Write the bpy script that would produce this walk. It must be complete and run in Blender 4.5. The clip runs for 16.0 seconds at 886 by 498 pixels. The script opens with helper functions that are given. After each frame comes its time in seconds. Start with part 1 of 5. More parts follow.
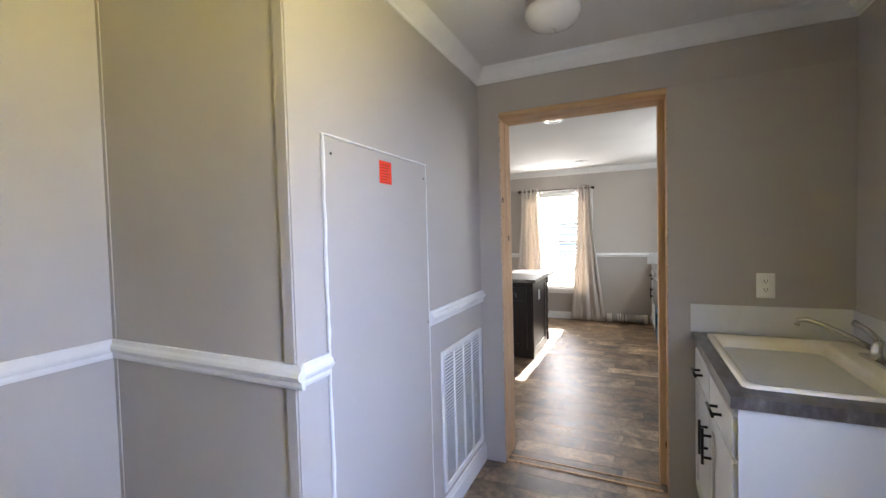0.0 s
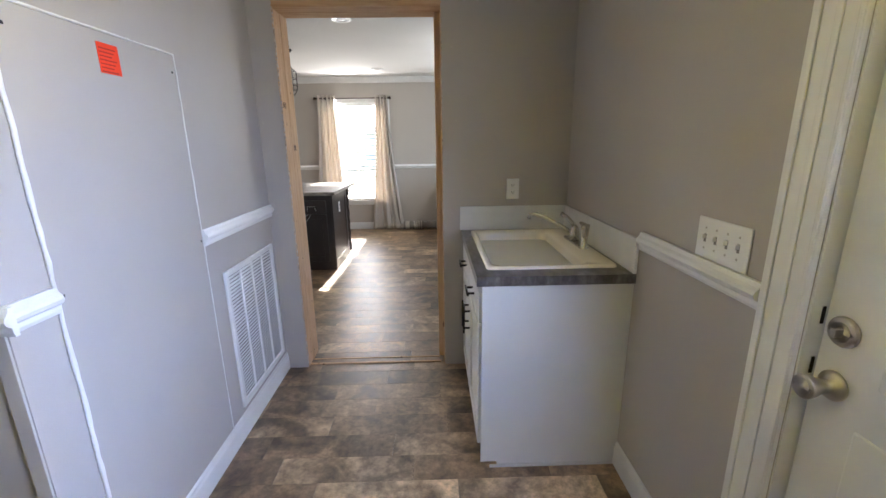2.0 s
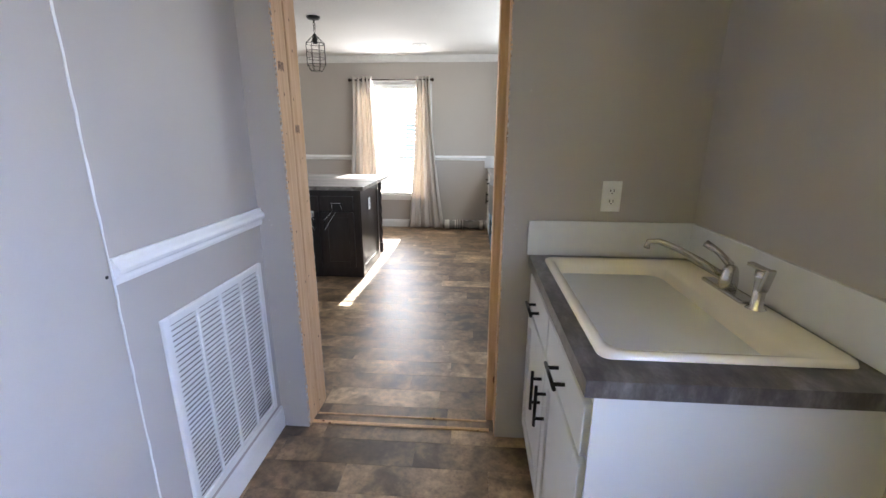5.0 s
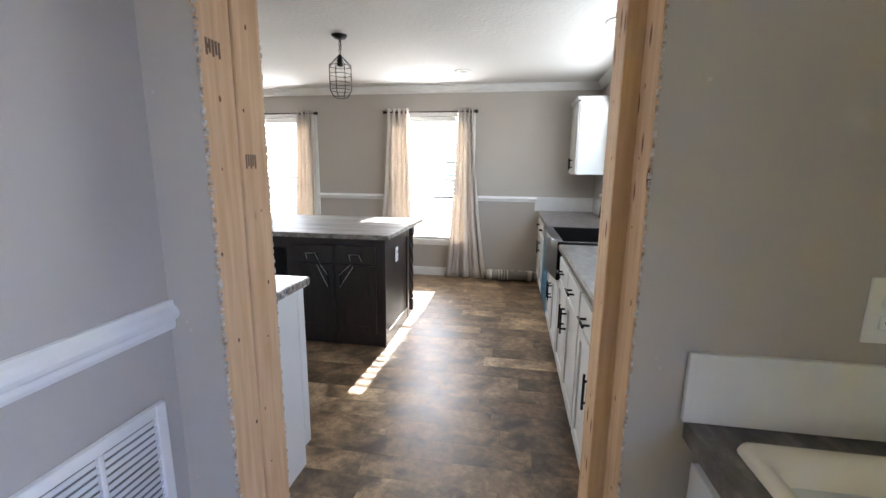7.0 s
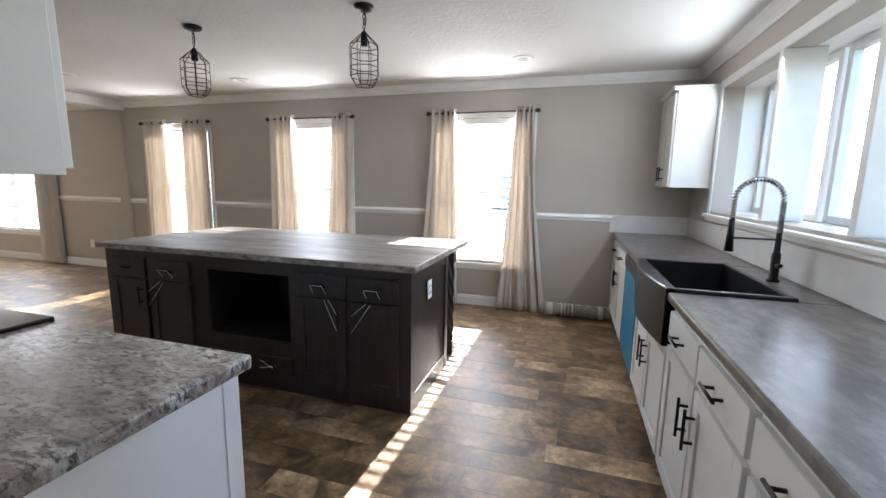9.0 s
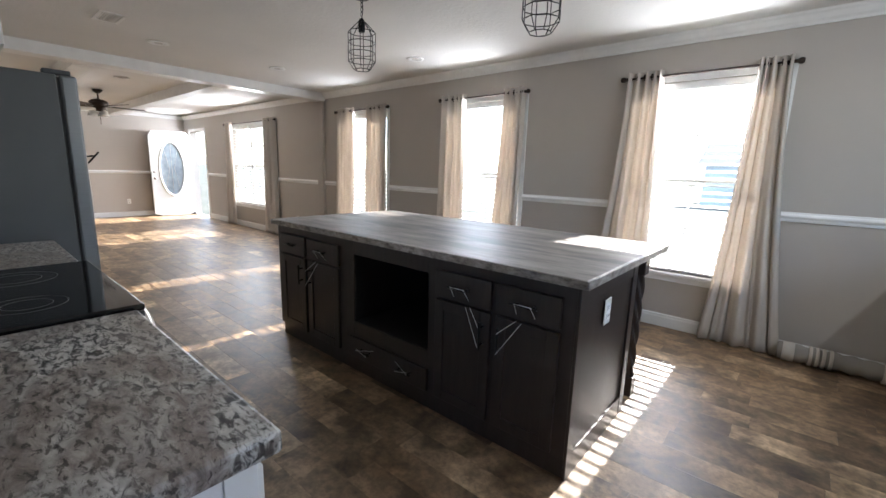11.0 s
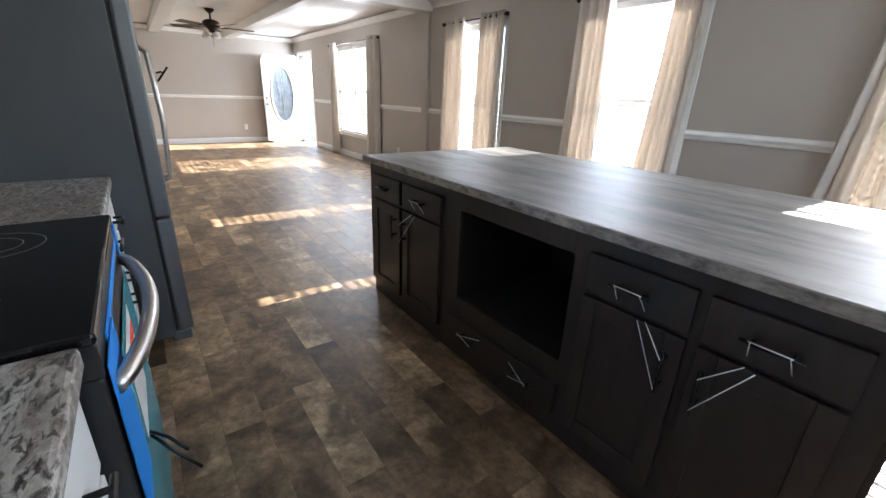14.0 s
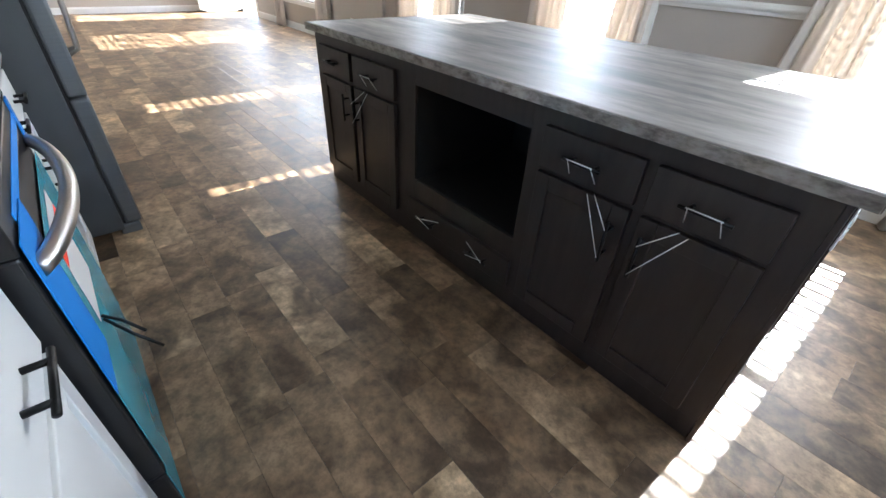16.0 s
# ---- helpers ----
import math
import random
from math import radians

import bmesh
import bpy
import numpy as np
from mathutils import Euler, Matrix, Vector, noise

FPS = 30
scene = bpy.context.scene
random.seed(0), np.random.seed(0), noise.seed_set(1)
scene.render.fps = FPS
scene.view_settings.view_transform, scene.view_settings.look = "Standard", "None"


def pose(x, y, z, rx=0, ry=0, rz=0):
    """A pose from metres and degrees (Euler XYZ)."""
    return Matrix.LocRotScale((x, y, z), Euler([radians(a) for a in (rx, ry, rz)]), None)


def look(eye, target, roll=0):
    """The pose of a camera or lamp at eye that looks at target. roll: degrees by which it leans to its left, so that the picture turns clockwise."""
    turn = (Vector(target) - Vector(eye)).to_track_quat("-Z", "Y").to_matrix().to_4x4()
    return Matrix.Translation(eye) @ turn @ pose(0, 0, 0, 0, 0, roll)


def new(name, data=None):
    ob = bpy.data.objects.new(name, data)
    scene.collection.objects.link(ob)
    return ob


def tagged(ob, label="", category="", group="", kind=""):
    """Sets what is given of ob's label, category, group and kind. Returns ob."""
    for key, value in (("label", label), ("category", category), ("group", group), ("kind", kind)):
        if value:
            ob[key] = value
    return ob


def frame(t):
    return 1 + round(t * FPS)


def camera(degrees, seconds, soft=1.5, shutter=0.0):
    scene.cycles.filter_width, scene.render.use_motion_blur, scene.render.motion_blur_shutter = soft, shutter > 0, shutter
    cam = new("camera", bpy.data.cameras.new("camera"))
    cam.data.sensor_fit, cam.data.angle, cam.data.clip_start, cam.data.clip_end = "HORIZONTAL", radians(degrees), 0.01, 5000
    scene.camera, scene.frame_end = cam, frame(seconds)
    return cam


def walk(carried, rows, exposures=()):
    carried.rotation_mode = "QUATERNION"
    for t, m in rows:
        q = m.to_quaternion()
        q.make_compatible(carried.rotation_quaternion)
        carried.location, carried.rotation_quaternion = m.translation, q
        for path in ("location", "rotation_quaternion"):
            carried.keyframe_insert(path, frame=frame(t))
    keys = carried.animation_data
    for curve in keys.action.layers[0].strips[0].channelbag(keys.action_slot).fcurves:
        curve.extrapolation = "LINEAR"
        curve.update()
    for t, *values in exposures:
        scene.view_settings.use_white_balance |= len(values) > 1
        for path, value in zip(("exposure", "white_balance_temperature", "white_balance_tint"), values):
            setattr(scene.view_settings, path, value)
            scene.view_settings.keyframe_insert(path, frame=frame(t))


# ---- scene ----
cam = camera(93.9, 16.0)
PATH = [
    (0, (0.247, -0.01, 1.453), (-0.586, 1.807, 1.383), -1.5),
    (0.5, (0.267, -0.029, 1.43), (-0.17, 1.92, 1.319), -1.4),
    (1, (0.31, -0.04, 1.439), (0.151, 1.944, 1.25), -1.4),
    (1.5, (0.326, -0.036, 1.44), (0.315, 1.935, 1.102), -1.1),
    (2, (0.358, -0.021, 1.44), (0.399, 1.916, 0.94), -0.8),
    (2.5, (0.414, 0.013, 1.422), (0.476, 1.915, 0.805), -0.5),
    (3, (0.488, 0.085, 1.394), (0.552, 1.967, 0.72), -0.1),
    (3.5, (0.389, 0.217, 1.389), (0.436, 2.1, 0.718), 0.1),
    (4, (0.271, 0.373, 1.408), (0.28, 2.267, 0.765), 0.2),
    (4.5, (0.286, 0.573, 1.401), (0.223, 2.483, 0.812), 0.2),
    (7, (0.168, 1.649, 1.398), (-0.154, 3.588, 1.03), 0.6),
    (7.5, (0.088, 1.867, 1.405), (-0.247, 3.809, 1.068), 0.7),
    (8, (0.098, 2.07, 1.391), (-0.263, 4.011, 1.072), 0.8),
    (10.5, (-0.106, 3.036, 1.351), (-1.216, 4.664, 1.011), 1.5),
    (11, (-0.18, 3.094, 1.322), (-1.456, 4.588, 0.947), 1.7),
    (11.5, (-0.353, 3.134, 1.339), (-1.739, 4.508, 0.899), 1.8),
    (12, (-0.483, 3.186, 1.343), (-1.926, 4.481, 0.851), 1.8),
    (12.5, (-0.548, 3.328, 1.328), (-2.024, 4.566, 0.79), 1.8),
    (13, (-0.607, 3.495, 1.317), (-2.113, 4.673, 0.731), 1.8),
    (13.5, (-0.713, 3.517, 1.293), (-2.236, 4.653, 0.668), 2.0),
    (14, (-0.8, 3.508, 1.285), (-2.315, 4.611, 0.587), 2.1),
    (14.5, (-0.825, 3.519, 1.256), (-2.293, 4.6, 0.433), 2.3),
    (15, (-0.802, 3.528, 1.237), (-2.194, 4.596, 0.275), 2.4),
    (15.5, (-0.785, 3.55, 1.233), (-2.082, 4.613, 0.142), 2.6),
    (16, (-0.771, 3.551, 1.242), (-1.992, 4.636, 0.088), 3.1),
]
walk(cam, [(t, look(eye, target, roll)) for t, eye, target, roll in PATH],
     [(0, 3.0, 6500, 13), (2.5, 3.05, 6400, 12), (4.5, 3.2, 6300, 12), (8, 3.05, 6200, 11), (11.5, 2.7, 5950, 11), (14, 2.95, 5850, 10), (16, 3.4, 5700, 8)])

# ---- world, sun, light ----
SUN_EL = radians(32.4)
world = bpy.data.worlds.new("sky")
scene.world = world
world.use_nodes = True
wn = world.node_tree.nodes
sky = wn.new("ShaderNodeTexSky")
sky.sky_type = "NISHITA"
sky.sun_disc = False
sky.sun_elevation = SUN_EL
sky.sun_rotation = radians(3.2)
world.node_tree.links.new(sky.outputs[0], wn["Background"].inputs[0])
wn["Background"].inputs[1].default_value = 0.15

sun = new("sun", bpy.data.lights.new("sun", "SUN"))
sun.data.energy = 5.0
sun.data.angle = radians(0.5)
sun.data.color = (1.0, 0.93, 0.82)
sun.matrix_world = look((0, 30, 20), Vector((0, 30, 20)) + Vector((-0.056, -1.0, -math.tan(SUN_EL))))


def window_lamp(x, y, z, w, h, watts, way, colour=(1, 1, 1)):
    """Sky light in a window's opening."""
    d = bpy.data.lights.new("window_light", "AREA")
    d.shape, d.size, d.size_y, d.energy, d.color = "RECTANGLE", w, h, watts, colour
    o = new("window_light", d)
    o.matrix_world = look((x, y, z), Vector((x, y, z)) + Vector(way))
    return o


PALE = (0.97, 0.96, 0.97)
# sky light in the openings, from under their heads
for wx, ww, watts in ((-0.88, 0.60, 2.8), (-2.99, 0.45, 2.4), (-5.19, 0.24, 1.6), (-8.82, 1.25, 8), (-11.62, 0.86, 5)):
    window_lamp(wx, 7.066, 2.052, ww, 0.06, watts, (0, -1, -0.35), PALE)
window_lamp(1.155, 5.24, 2.135, 2.3, 0.06, 3.4, (-1, 0, -0.35), (0.93, 0.97, 1.0))
# the door's window: blue sky from above, sunlit lawn from below
window_lamp(1.235, 0.36, 1.44, 0.5, 0.86, 3.1, (-1, 0.45, -0.7), (0.38, 0.53, 1.0)).data.spread = radians(105)
window_lamp(1.232, 0.36, 1.44, 0.5, 0.86, 2.1, (-1, -0.1, 0.9), (1.0, 0.80, 0.05)).data.spread = radians(88)

window_lamp(1.238, 0.36, 1.44, 0.5, 0.86, 1.8, (-1, 0, 0), (0.93, 0.94, 1.0))

# ---- materials ----
def material(name, base, rough=0.6, metal=0.0, second=None, scale=4.0, detail=4.0, lo=0.35, hi=0.65, bump=0.0, bump_scale=60.0, stretch=(1, 1, 1), spec=0.5, vary=0.0):
    """A surface with colour variation at two scales and fine relief."""
    m = bpy.data.materials.new(name)
    m.use_nodes = True
    n, l = m.node_tree.nodes, m.node_tree.links
    b = n["Principled BSDF"]
    b.inputs["Roughness"].default_value = rough
    b.inputs["Metallic"].default_value = metal
    b.inputs["Specular IOR Level"].default_value = spec
    tc = n.new("ShaderNodeTexCoord")
    mp = n.new("ShaderNodeMapping")
    mp.inputs["Scale"].default_value = stretch
    l.new(tc.outputs["Object"], mp.inputs["Vector"])
    nz = n.new("ShaderNodeTexNoise")
    nz.inputs["Scale"].default_value = scale
    nz.inputs["Detail"].default_value = detail
    l.new(mp.outputs[0], nz.inputs["Vector"])
    rp = n.new("ShaderNodeValToRGB")
    rp.color_ramp.elements[0].position, rp.color_ramp.elements[1].position = lo, hi
    second = second or tuple(c * 0.93 for c in base)
    rp.color_ramp.elements[0].color = (*second, 1)
    rp.color_ramp.elements[1].color = (*base, 1)
    l.new(nz.outputs["Fac"], rp.inputs["Fac"])
    out = rp.outputs["Color"]
    if vary:
        oi = n.new("ShaderNodeObjectInfo")
        hs = n.new("ShaderNodeHueSaturation")
        mr = n.new("ShaderNodeMapRange")
        mr.inputs["To Min"].default_value, mr.inputs["To Max"].default_value = 1 - vary, 1 + vary
        l.new(oi.outputs["Random"], mr.inputs["Value"])
        l.new(mr.outputs[0], hs.inputs["Value"])
        l.new(out, hs.inputs["Color"])
        out = hs.outputs["Color"]
    l.new(out, b.inputs["Base Color"])
    if bump:
        nb = n.new("ShaderNodeTexNoise")
        nb.inputs["Scale"].default_value = bump_scale
        nb.inputs["Detail"].default_value = 3
        l.new(mp.outputs[0], nb.inputs["Vector"])
        bp = n.new("ShaderNodeBump")
        bp.inputs["Strength"].default_value = bump
        bp.inputs["Distance"].default_value = 0.004
        l.new(nb.outputs["Fac"], bp.inputs["Height"])
        l.new(bp.outputs[0], b.inputs["Normal"])
    return m


def wood_material(name, light, dark, rough, ring=9.0, stretch=(1, 1, 1), knots=False):
    m = material(name, light, rough, second=dark, scale=ring, detail=6, lo=0.3, hi=0.7, bump=0.15, bump_scale=40, stretch=stretch)
    if knots:
        n, l = m.node_tree.nodes, m.node_tree.links
        tc = n.new("ShaderNodeTexCoord")
        mp = n.new("ShaderNodeMapping")
        mp.inputs["Scale"].default_value = (27, 27, 9)
        l.new(tc.outputs["Object"], mp.inputs["Vector"])
        vo = n.new("ShaderNodeTexVoronoi")
        vo.inputs["Scale"].default_value = 1.0
        l.new(mp.outputs[0], vo.inputs["Vector"])
        rp = n.new("ShaderNodeValToRGB")
        rp.color_ramp.elements[0].position, rp.color_ramp.elements[1].position = 0.12, 0.24
        rp.color_ramp.elements[0].color, rp.color_ramp.elements[1].color = (0.25, 0.12, 0.05, 1), (1, 1, 1, 1)
        l.new(vo.outputs["Distance"], rp.inputs["Fac"])
        mx = n.new("ShaderNodeMixRGB")
        mx.blend_type = "MULTIPLY"
        sp = n.new("ShaderNodeSeparateColor")
        l.new(vo.outputs["Color"], sp.inputs[0])
        gt = n.new("ShaderNodeMath")
        gt.operation = "GREATER_THAN"
        gt.inputs[1].default_value = 0.76
        l.new(sp.outputs[0], gt.inputs[0])
        l.new(gt.outputs[0], mx.inputs[0])
        b = n["Principled BSDF"]
        src = b.inputs["Base Color"].links[0].from_socket
        l.new(src, mx.inputs[1])
        l.new(rp.outputs[0], mx.inputs[2])
        l.new(mx.outputs[0], b.inputs["Base Color"])
    return m


def glass_material():
    m = bpy.data.materials.new("window_glass")
    m.use_nodes = True
    b = m.node_tree.nodes["Principled BSDF"]
    b.inputs["Transmission Weight"].default_value = 1.0
    b.inputs["Roughness"].default_value = 0.0
    b.inputs["IOR"].default_value = 1.02
    b.inputs["Base Color"].default_value = (0.97, 0.98, 0.98, 1)
    return m


def cloth_material(name, base, through_colour):
    """A thin cloth that lets light through."""
    m = material(name, base, 0.9, scale=30, bump=0.3, bump_scale=500, stretch=(1, 1, 0.2))
    n, l = m.node_tree.nodes, m.node_tree.links
    tr = n.new("ShaderNodeBsdfTranslucent")
    tr.inputs["Color"].default_value = (*through_colour, 1)
    mx = n.new("ShaderNodeMixShader")
    mx.inputs[0].default_value = 0.30
    l.new(n["Principled BSDF"].outputs[0], mx.inputs[1])
    l.new(tr.outputs[0], mx.inputs[2])
    l.new(mx.outputs[0], n["Material Output"].inputs["Surface"])
    return m


def plank_material():
    """Dark weathered vinyl plank, tone by plank, with streaks, blotches and a satin coat."""
    m = bpy.data.materials.new("vinyl_plank")
    m.use_nodes = True
    n, l = m.node_tree.nodes, m.node_tree.links
    b = n["Principled BSDF"]
    oi = n.new("ShaderNodeObjectInfo")
    ge = n.new("ShaderNodeNewGeometry")
    add = n.new("ShaderNodeMath")
    add.operation = "ADD"
    l.new(oi.outputs["Random"], add.inputs[0])
    l.new(ge.outputs["Random Per Island"], add.inputs[1])
    fr = n.new("ShaderNodeMath")
    fr.operation = "FRACT"
    l.new(add.outputs[0], fr.inputs[0])
    ramp = n.new("ShaderNodeValToRGB")
    cr = ramp.color_ramp
    cr.elements[0].position, cr.elements[0].color = 0.0, (0.145, 0.104, 0.067, 1)
    cr.elements[1].position, cr.elements[1].color = 1.0, (0.43, 0.335, 0.225, 1)
    for p, c in ((0.35, (0.185, 0.132, 0.085, 1)), (0.65, (0.23, 0.168, 0.110, 1)), (0.86, (0.29, 0.22, 0.148, 1))):
        e = cr.elements.new(p)
        e.color = c
    l.new(fr.outputs[0], ramp.inputs["Fac"])
    co = n.new("ShaderNodeMapping")
    l.new(ge.outputs["Position"], co.inputs["Vector"])
    shift = n.new("ShaderNodeCombineXYZ")
    mul = n.new("ShaderNodeMath")
    mul.operation = "MULTIPLY"
    mul.inputs[1].default_value = 37.0
    l.new(fr.outputs[0], mul.inputs[0])
    l.new(mul.outputs[0], shift.inputs[2])
    l.new(shift.outputs[0], co.inputs["Location"])
    n1 = n.new("ShaderNodeTexNoise")
    n1.inputs["Scale"].default_value, n1.inputs["Detail"].default_value, n1.inputs["Distortion"].default_value = 4.6, 12.0, 0.7
    l.new(co.outputs[0], n1.inputs["Vector"])
    r1 = n.new("ShaderNodeValToRGB")
    r1.color_ramp.elements[0].position, r1.color_ramp.elements[1].position = 0.36, 0.66
    r1.color_ramp.elements[0].color, r1.color_ramp.elements[1].color = (0.36, 0.31, 0.26, 1), (1.60, 1.55, 1.48, 1)
    l.new(n1.outputs["Fac"], r1.inputs["Fac"])
    mx = n.new("ShaderNodeMixRGB")
    mx.blend_type = "MULTIPLY"
    mx.inputs[0].default_value = 1.0
    l.new(ramp.outputs[0], mx.inputs[1])
    l.new(r1.outputs[0], mx.inputs[2])
    # rust-brown stains
    n2 = n.new("ShaderNodeTexNoise")
    n2.inputs["Scale"].default_value, n2.inputs["Detail"].default_value = 2.3, 5.0
    l.new(co.outputs[0], n2.inputs["Vector"])
    r2 = n.new("ShaderNodeValToRGB")
    r2.color_ramp.elements[0].position, r2.color_ramp.elements[1].position = 0.55, 0.72
    r2.color_ramp.elements[0].color, r2.color_ramp.elements[1].color = (0, 0, 0, 1), (0.55, 0.55, 0.55, 1)
    l.new(n2.outputs["Fac"], r2.inputs["Fac"])
    m2 = n.new("ShaderNodeMixRGB")
    l.new(r2.outputs[0], m2.inputs[0])
    l.new(mx.outputs[0], m2.inputs[1])
    m2.inputs[2].default_value = (0.145, 0.080, 0.036, 1)
    n3 = n.new("ShaderNodeTexNoise")
    n3.inputs["Scale"].default_value, n3.inputs["Detail"].default_value, n3.inputs["Roughness"].default_value = 26.0, 9.0, 0.7
    l.new(co.outputs[0], n3.inputs["Vector"])
    r3 = n.new("ShaderNodeValToRGB")
    r3.color_ramp.elements[0].position, r3.color_ramp.elements[1].position = 0.38, 0.62
    r3.color_ramp.elements[0].color, r3.color_ramp.elements[1].color = (0.68, 0.65, 0.60, 1), (1.42, 1.36, 1.26, 1)
    l.new(n3.outputs["Fac"], r3.inputs["Fac"])
    m3 = n.new("ShaderNodeMixRGB")
    m3.blend_type = "MULTIPLY"
    m3.inputs[0].default_value = 1.0
    l.new(m2.outputs[0], m3.inputs[1])
    l.new(r3.outputs[0], m3.inputs[2])
    l.new(m3.outputs[0], b.inputs["Base Color"])
    rr = n.new("ShaderNodeMapRange")
    b.inputs["Coat Weight"].default_value, b.inputs["Coat Roughness"].default_value = 0.3, 0.42
    rr.inputs["To Min"].default_value, rr.inputs["To Max"].default_value = 0.36, 0.52
    l.new(n1.outputs["Fac"], rr.inputs["Value"])
    l.new(rr.outputs[0], b.inputs["Roughness"])
    bp = n.new("ShaderNodeBump")
    bp.inputs["Strength"].default_value, bp.inputs["Distance"].default_value = 0.12, 0.003
    l.new(n1.outputs["Fac"], bp.inputs["Height"])
    l.new(bp.outputs[0], b.inputs["Normal"])
    return m


def speckle_material(name, tones, scale, rough, stretch=(1, 1, 1)):
    """Laminate that imitates granite or driftwood: large clouds broken by crisp flecks."""
    m = bpy.data.materials.new(name)
    m.use_nodes = True
    n, l = m.node_tree.nodes, m.node_tree.links
    b = n["Principled BSDF"]
    b.inputs["Roughness"].default_value = rough
    tc = n.new("ShaderNodeTexCoord")
    mp = n.new("ShaderNodeMapping")
    mp.inputs["Scale"].default_value = stretch
    l.new(tc.outputs["Object"], mp.inputs["Vector"])
    a = n.new("ShaderNodeTexNoise")
    a.inputs["Scale"].default_value, a.inputs["Detail"].default_value, a.inputs["Roughness"].default_value = scale, 12.0, 0.68
    l.new(mp.outputs[0], a.inputs["Vector"])
    rp = n.new("ShaderNodeValToRGB")
    cr = rp.color_ramp
    while len(cr.elements) < len(tones):
        cr.elements.new(0.5)
    for e, (p, c) in zip(cr.elements, tones):
        e.position, e.color = p, (*c, 1)
    l.new(a.outputs["Fac"], rp.inputs["Fac"])
    c2 = n.new("ShaderNodeTexNoise")
    c2.inputs["Scale"].default_value, c2.inputs["Detail"].default_value = scale * 0.22, 3.0
    l.new(mp.outputs[0], c2.inputs["Vector"])
    mr = n.new("ShaderNodeMapRange")
    mr.inputs["From Min"].default_value, mr.inputs["From Max"].default_value = 0.3, 0.7
    mr.inputs["To Min"].default_value, mr.inputs["To Max"].default_value = 0.78, 1.2
    l.new(c2.outputs["Fac"], mr.inputs["Value"])
    hs = n.new("ShaderNodeHueSaturation")
    l.new(mr.outputs[0], hs.inputs["Value"])
    l.new(rp.outputs[0], hs.inputs["Color"])
    l.new(hs.outputs[0], b.inputs["Base Color"])
    return m


def granite_material():
    """Granite-patterned laminate: drifts of pinkish brown through pale grey, broken by dark elongated flecks."""
    m = bpy.data.materials.new("granite_laminate")
    m.use_nodes = True
    n, l = m.node_tree.nodes, m.node_tree.links
    b = n["Principled BSDF"]
    b.inputs["Roughness"].default_value = 0.34
    tc = n.new("ShaderNodeTexCoord")
    mp = n.new("ShaderNodeMapping")
    mp.inputs["Rotation"].default_value = (0, 0, radians(24))
    mp.inputs["Scale"].default_value = (0.62, 1.35, 1.0)
    l.new(tc.outputs["Object"], mp.inputs["Vector"])

    def layer(scale, detail, rough, distortion, stops):
        t = n.new("ShaderNodeTexNoise")
        t.inputs["Scale"].default_value, t.inputs["Detail"].default_value = scale, detail
        t.inputs["Roughness"].default_value, t.inputs["Distortion"].default_value = rough, distortion
        l.new(mp.outputs[0], t.inputs["Vector"])
        rp = n.new("ShaderNodeValToRGB")
        cr = rp.color_ramp
        while len(cr.elements) < len(stops):
            cr.elements.new(0.5)
        for e, (p, c) in zip(cr.elements, stops):
            e.position, e.color = p, (*c, 1)
        l.new(t.outputs["Fac"], rp.inputs["Fac"])
        return rp.outputs[0]

    def mix(fac, p, q, kind="MIX"):
        x = n.new("ShaderNodeMixRGB")
        x.blend_type = kind
        if isinstance(fac, float):
            x.inputs[0].default_value = fac
        else:
            l.new(fac, x.inputs[0])
        l.new(p, x.inputs[1])
        l.new(q, x.inputs[2])
        return x.outputs[0]

    brown = layer(24.0, 7.0, 0.72, 0.8, ((0.36, (0.085, 0.066, 0.056)), (0.46, (0.19, 0.155, 0.133)), (0.55, (0.28, 0.24, 0.208)), (0.68, (0.43, 0.39, 0.345))))
    pale = layer(46.0, 5.0, 0.62, 0.8, ((0.385, (0.030, 0.028, 0.028)), (0.45, (0.20, 0.19, 0.178)), (0.50, (0.40, 0.385, 0.355)), (0.64, (0.56, 0.54, 0.505))))
    drift = layer(4.2, 3.0, 0.55, 1.6, ((0.42, (0, 0, 0)), (0.58, (1, 1, 1))))
    fleck = layer(70.0, 3.0, 0.6, 0.5, ((0.37, (0.28, 0.26, 0.25)), (0.45, (1, 1, 1))))
    l.new(mix(1.0, mix(drift, brown, pale), fleck, "MULTIPLY"), b.inputs["Base Color"])
    return m


M_WALL = material("greige_wall_paint", (0.46, 0.425, 0.38), 0.62, second=(0.435, 0.40, 0.36), scale=1.2, bump=0.10, bump_scale=220)
M_PANEL = material("wall_panel_paint", (0.47, 0.44, 0.40), 0.55, scale=1.5, bump=0.08, bump_scale=260)
M_CEIL = material("ceiling_texture", (0.74, 0.73, 0.70), 0.9, scale=1.0, bump=0.9, bump_scale=38)
M_TRIM = material("white_trim_paint", (0.80, 0.80, 0.78), 0.38, scale=6, bump=0.06, bump_scale=90)
M_CAB = material("white_cabinet_paint", (0.72, 0.72, 0.70), 0.42, scale=2.0, bump=0.03, bump_scale=120)
M_WOOD = wood_material("raw_pine", (0.70, 0.48, 0.29), (0.56, 0.35, 0.19), 0.75, ring=7, stretch=(9, 9, 0.6), knots=True)
M_GYP = material("torn_gypsum", (0.66, 0.62, 0.57), 0.95, second=(0.30, 0.23, 0.17), scale=70, bump=1.0, bump_scale=120)
M_DARKWOOD = wood_material("espresso_wood", (0.036, 0.026, 0.022), (0.022, 0.016, 0.0135), 0.42, ring=6, stretch=(6, 6, 0.8))
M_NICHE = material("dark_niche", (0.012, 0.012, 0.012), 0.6)
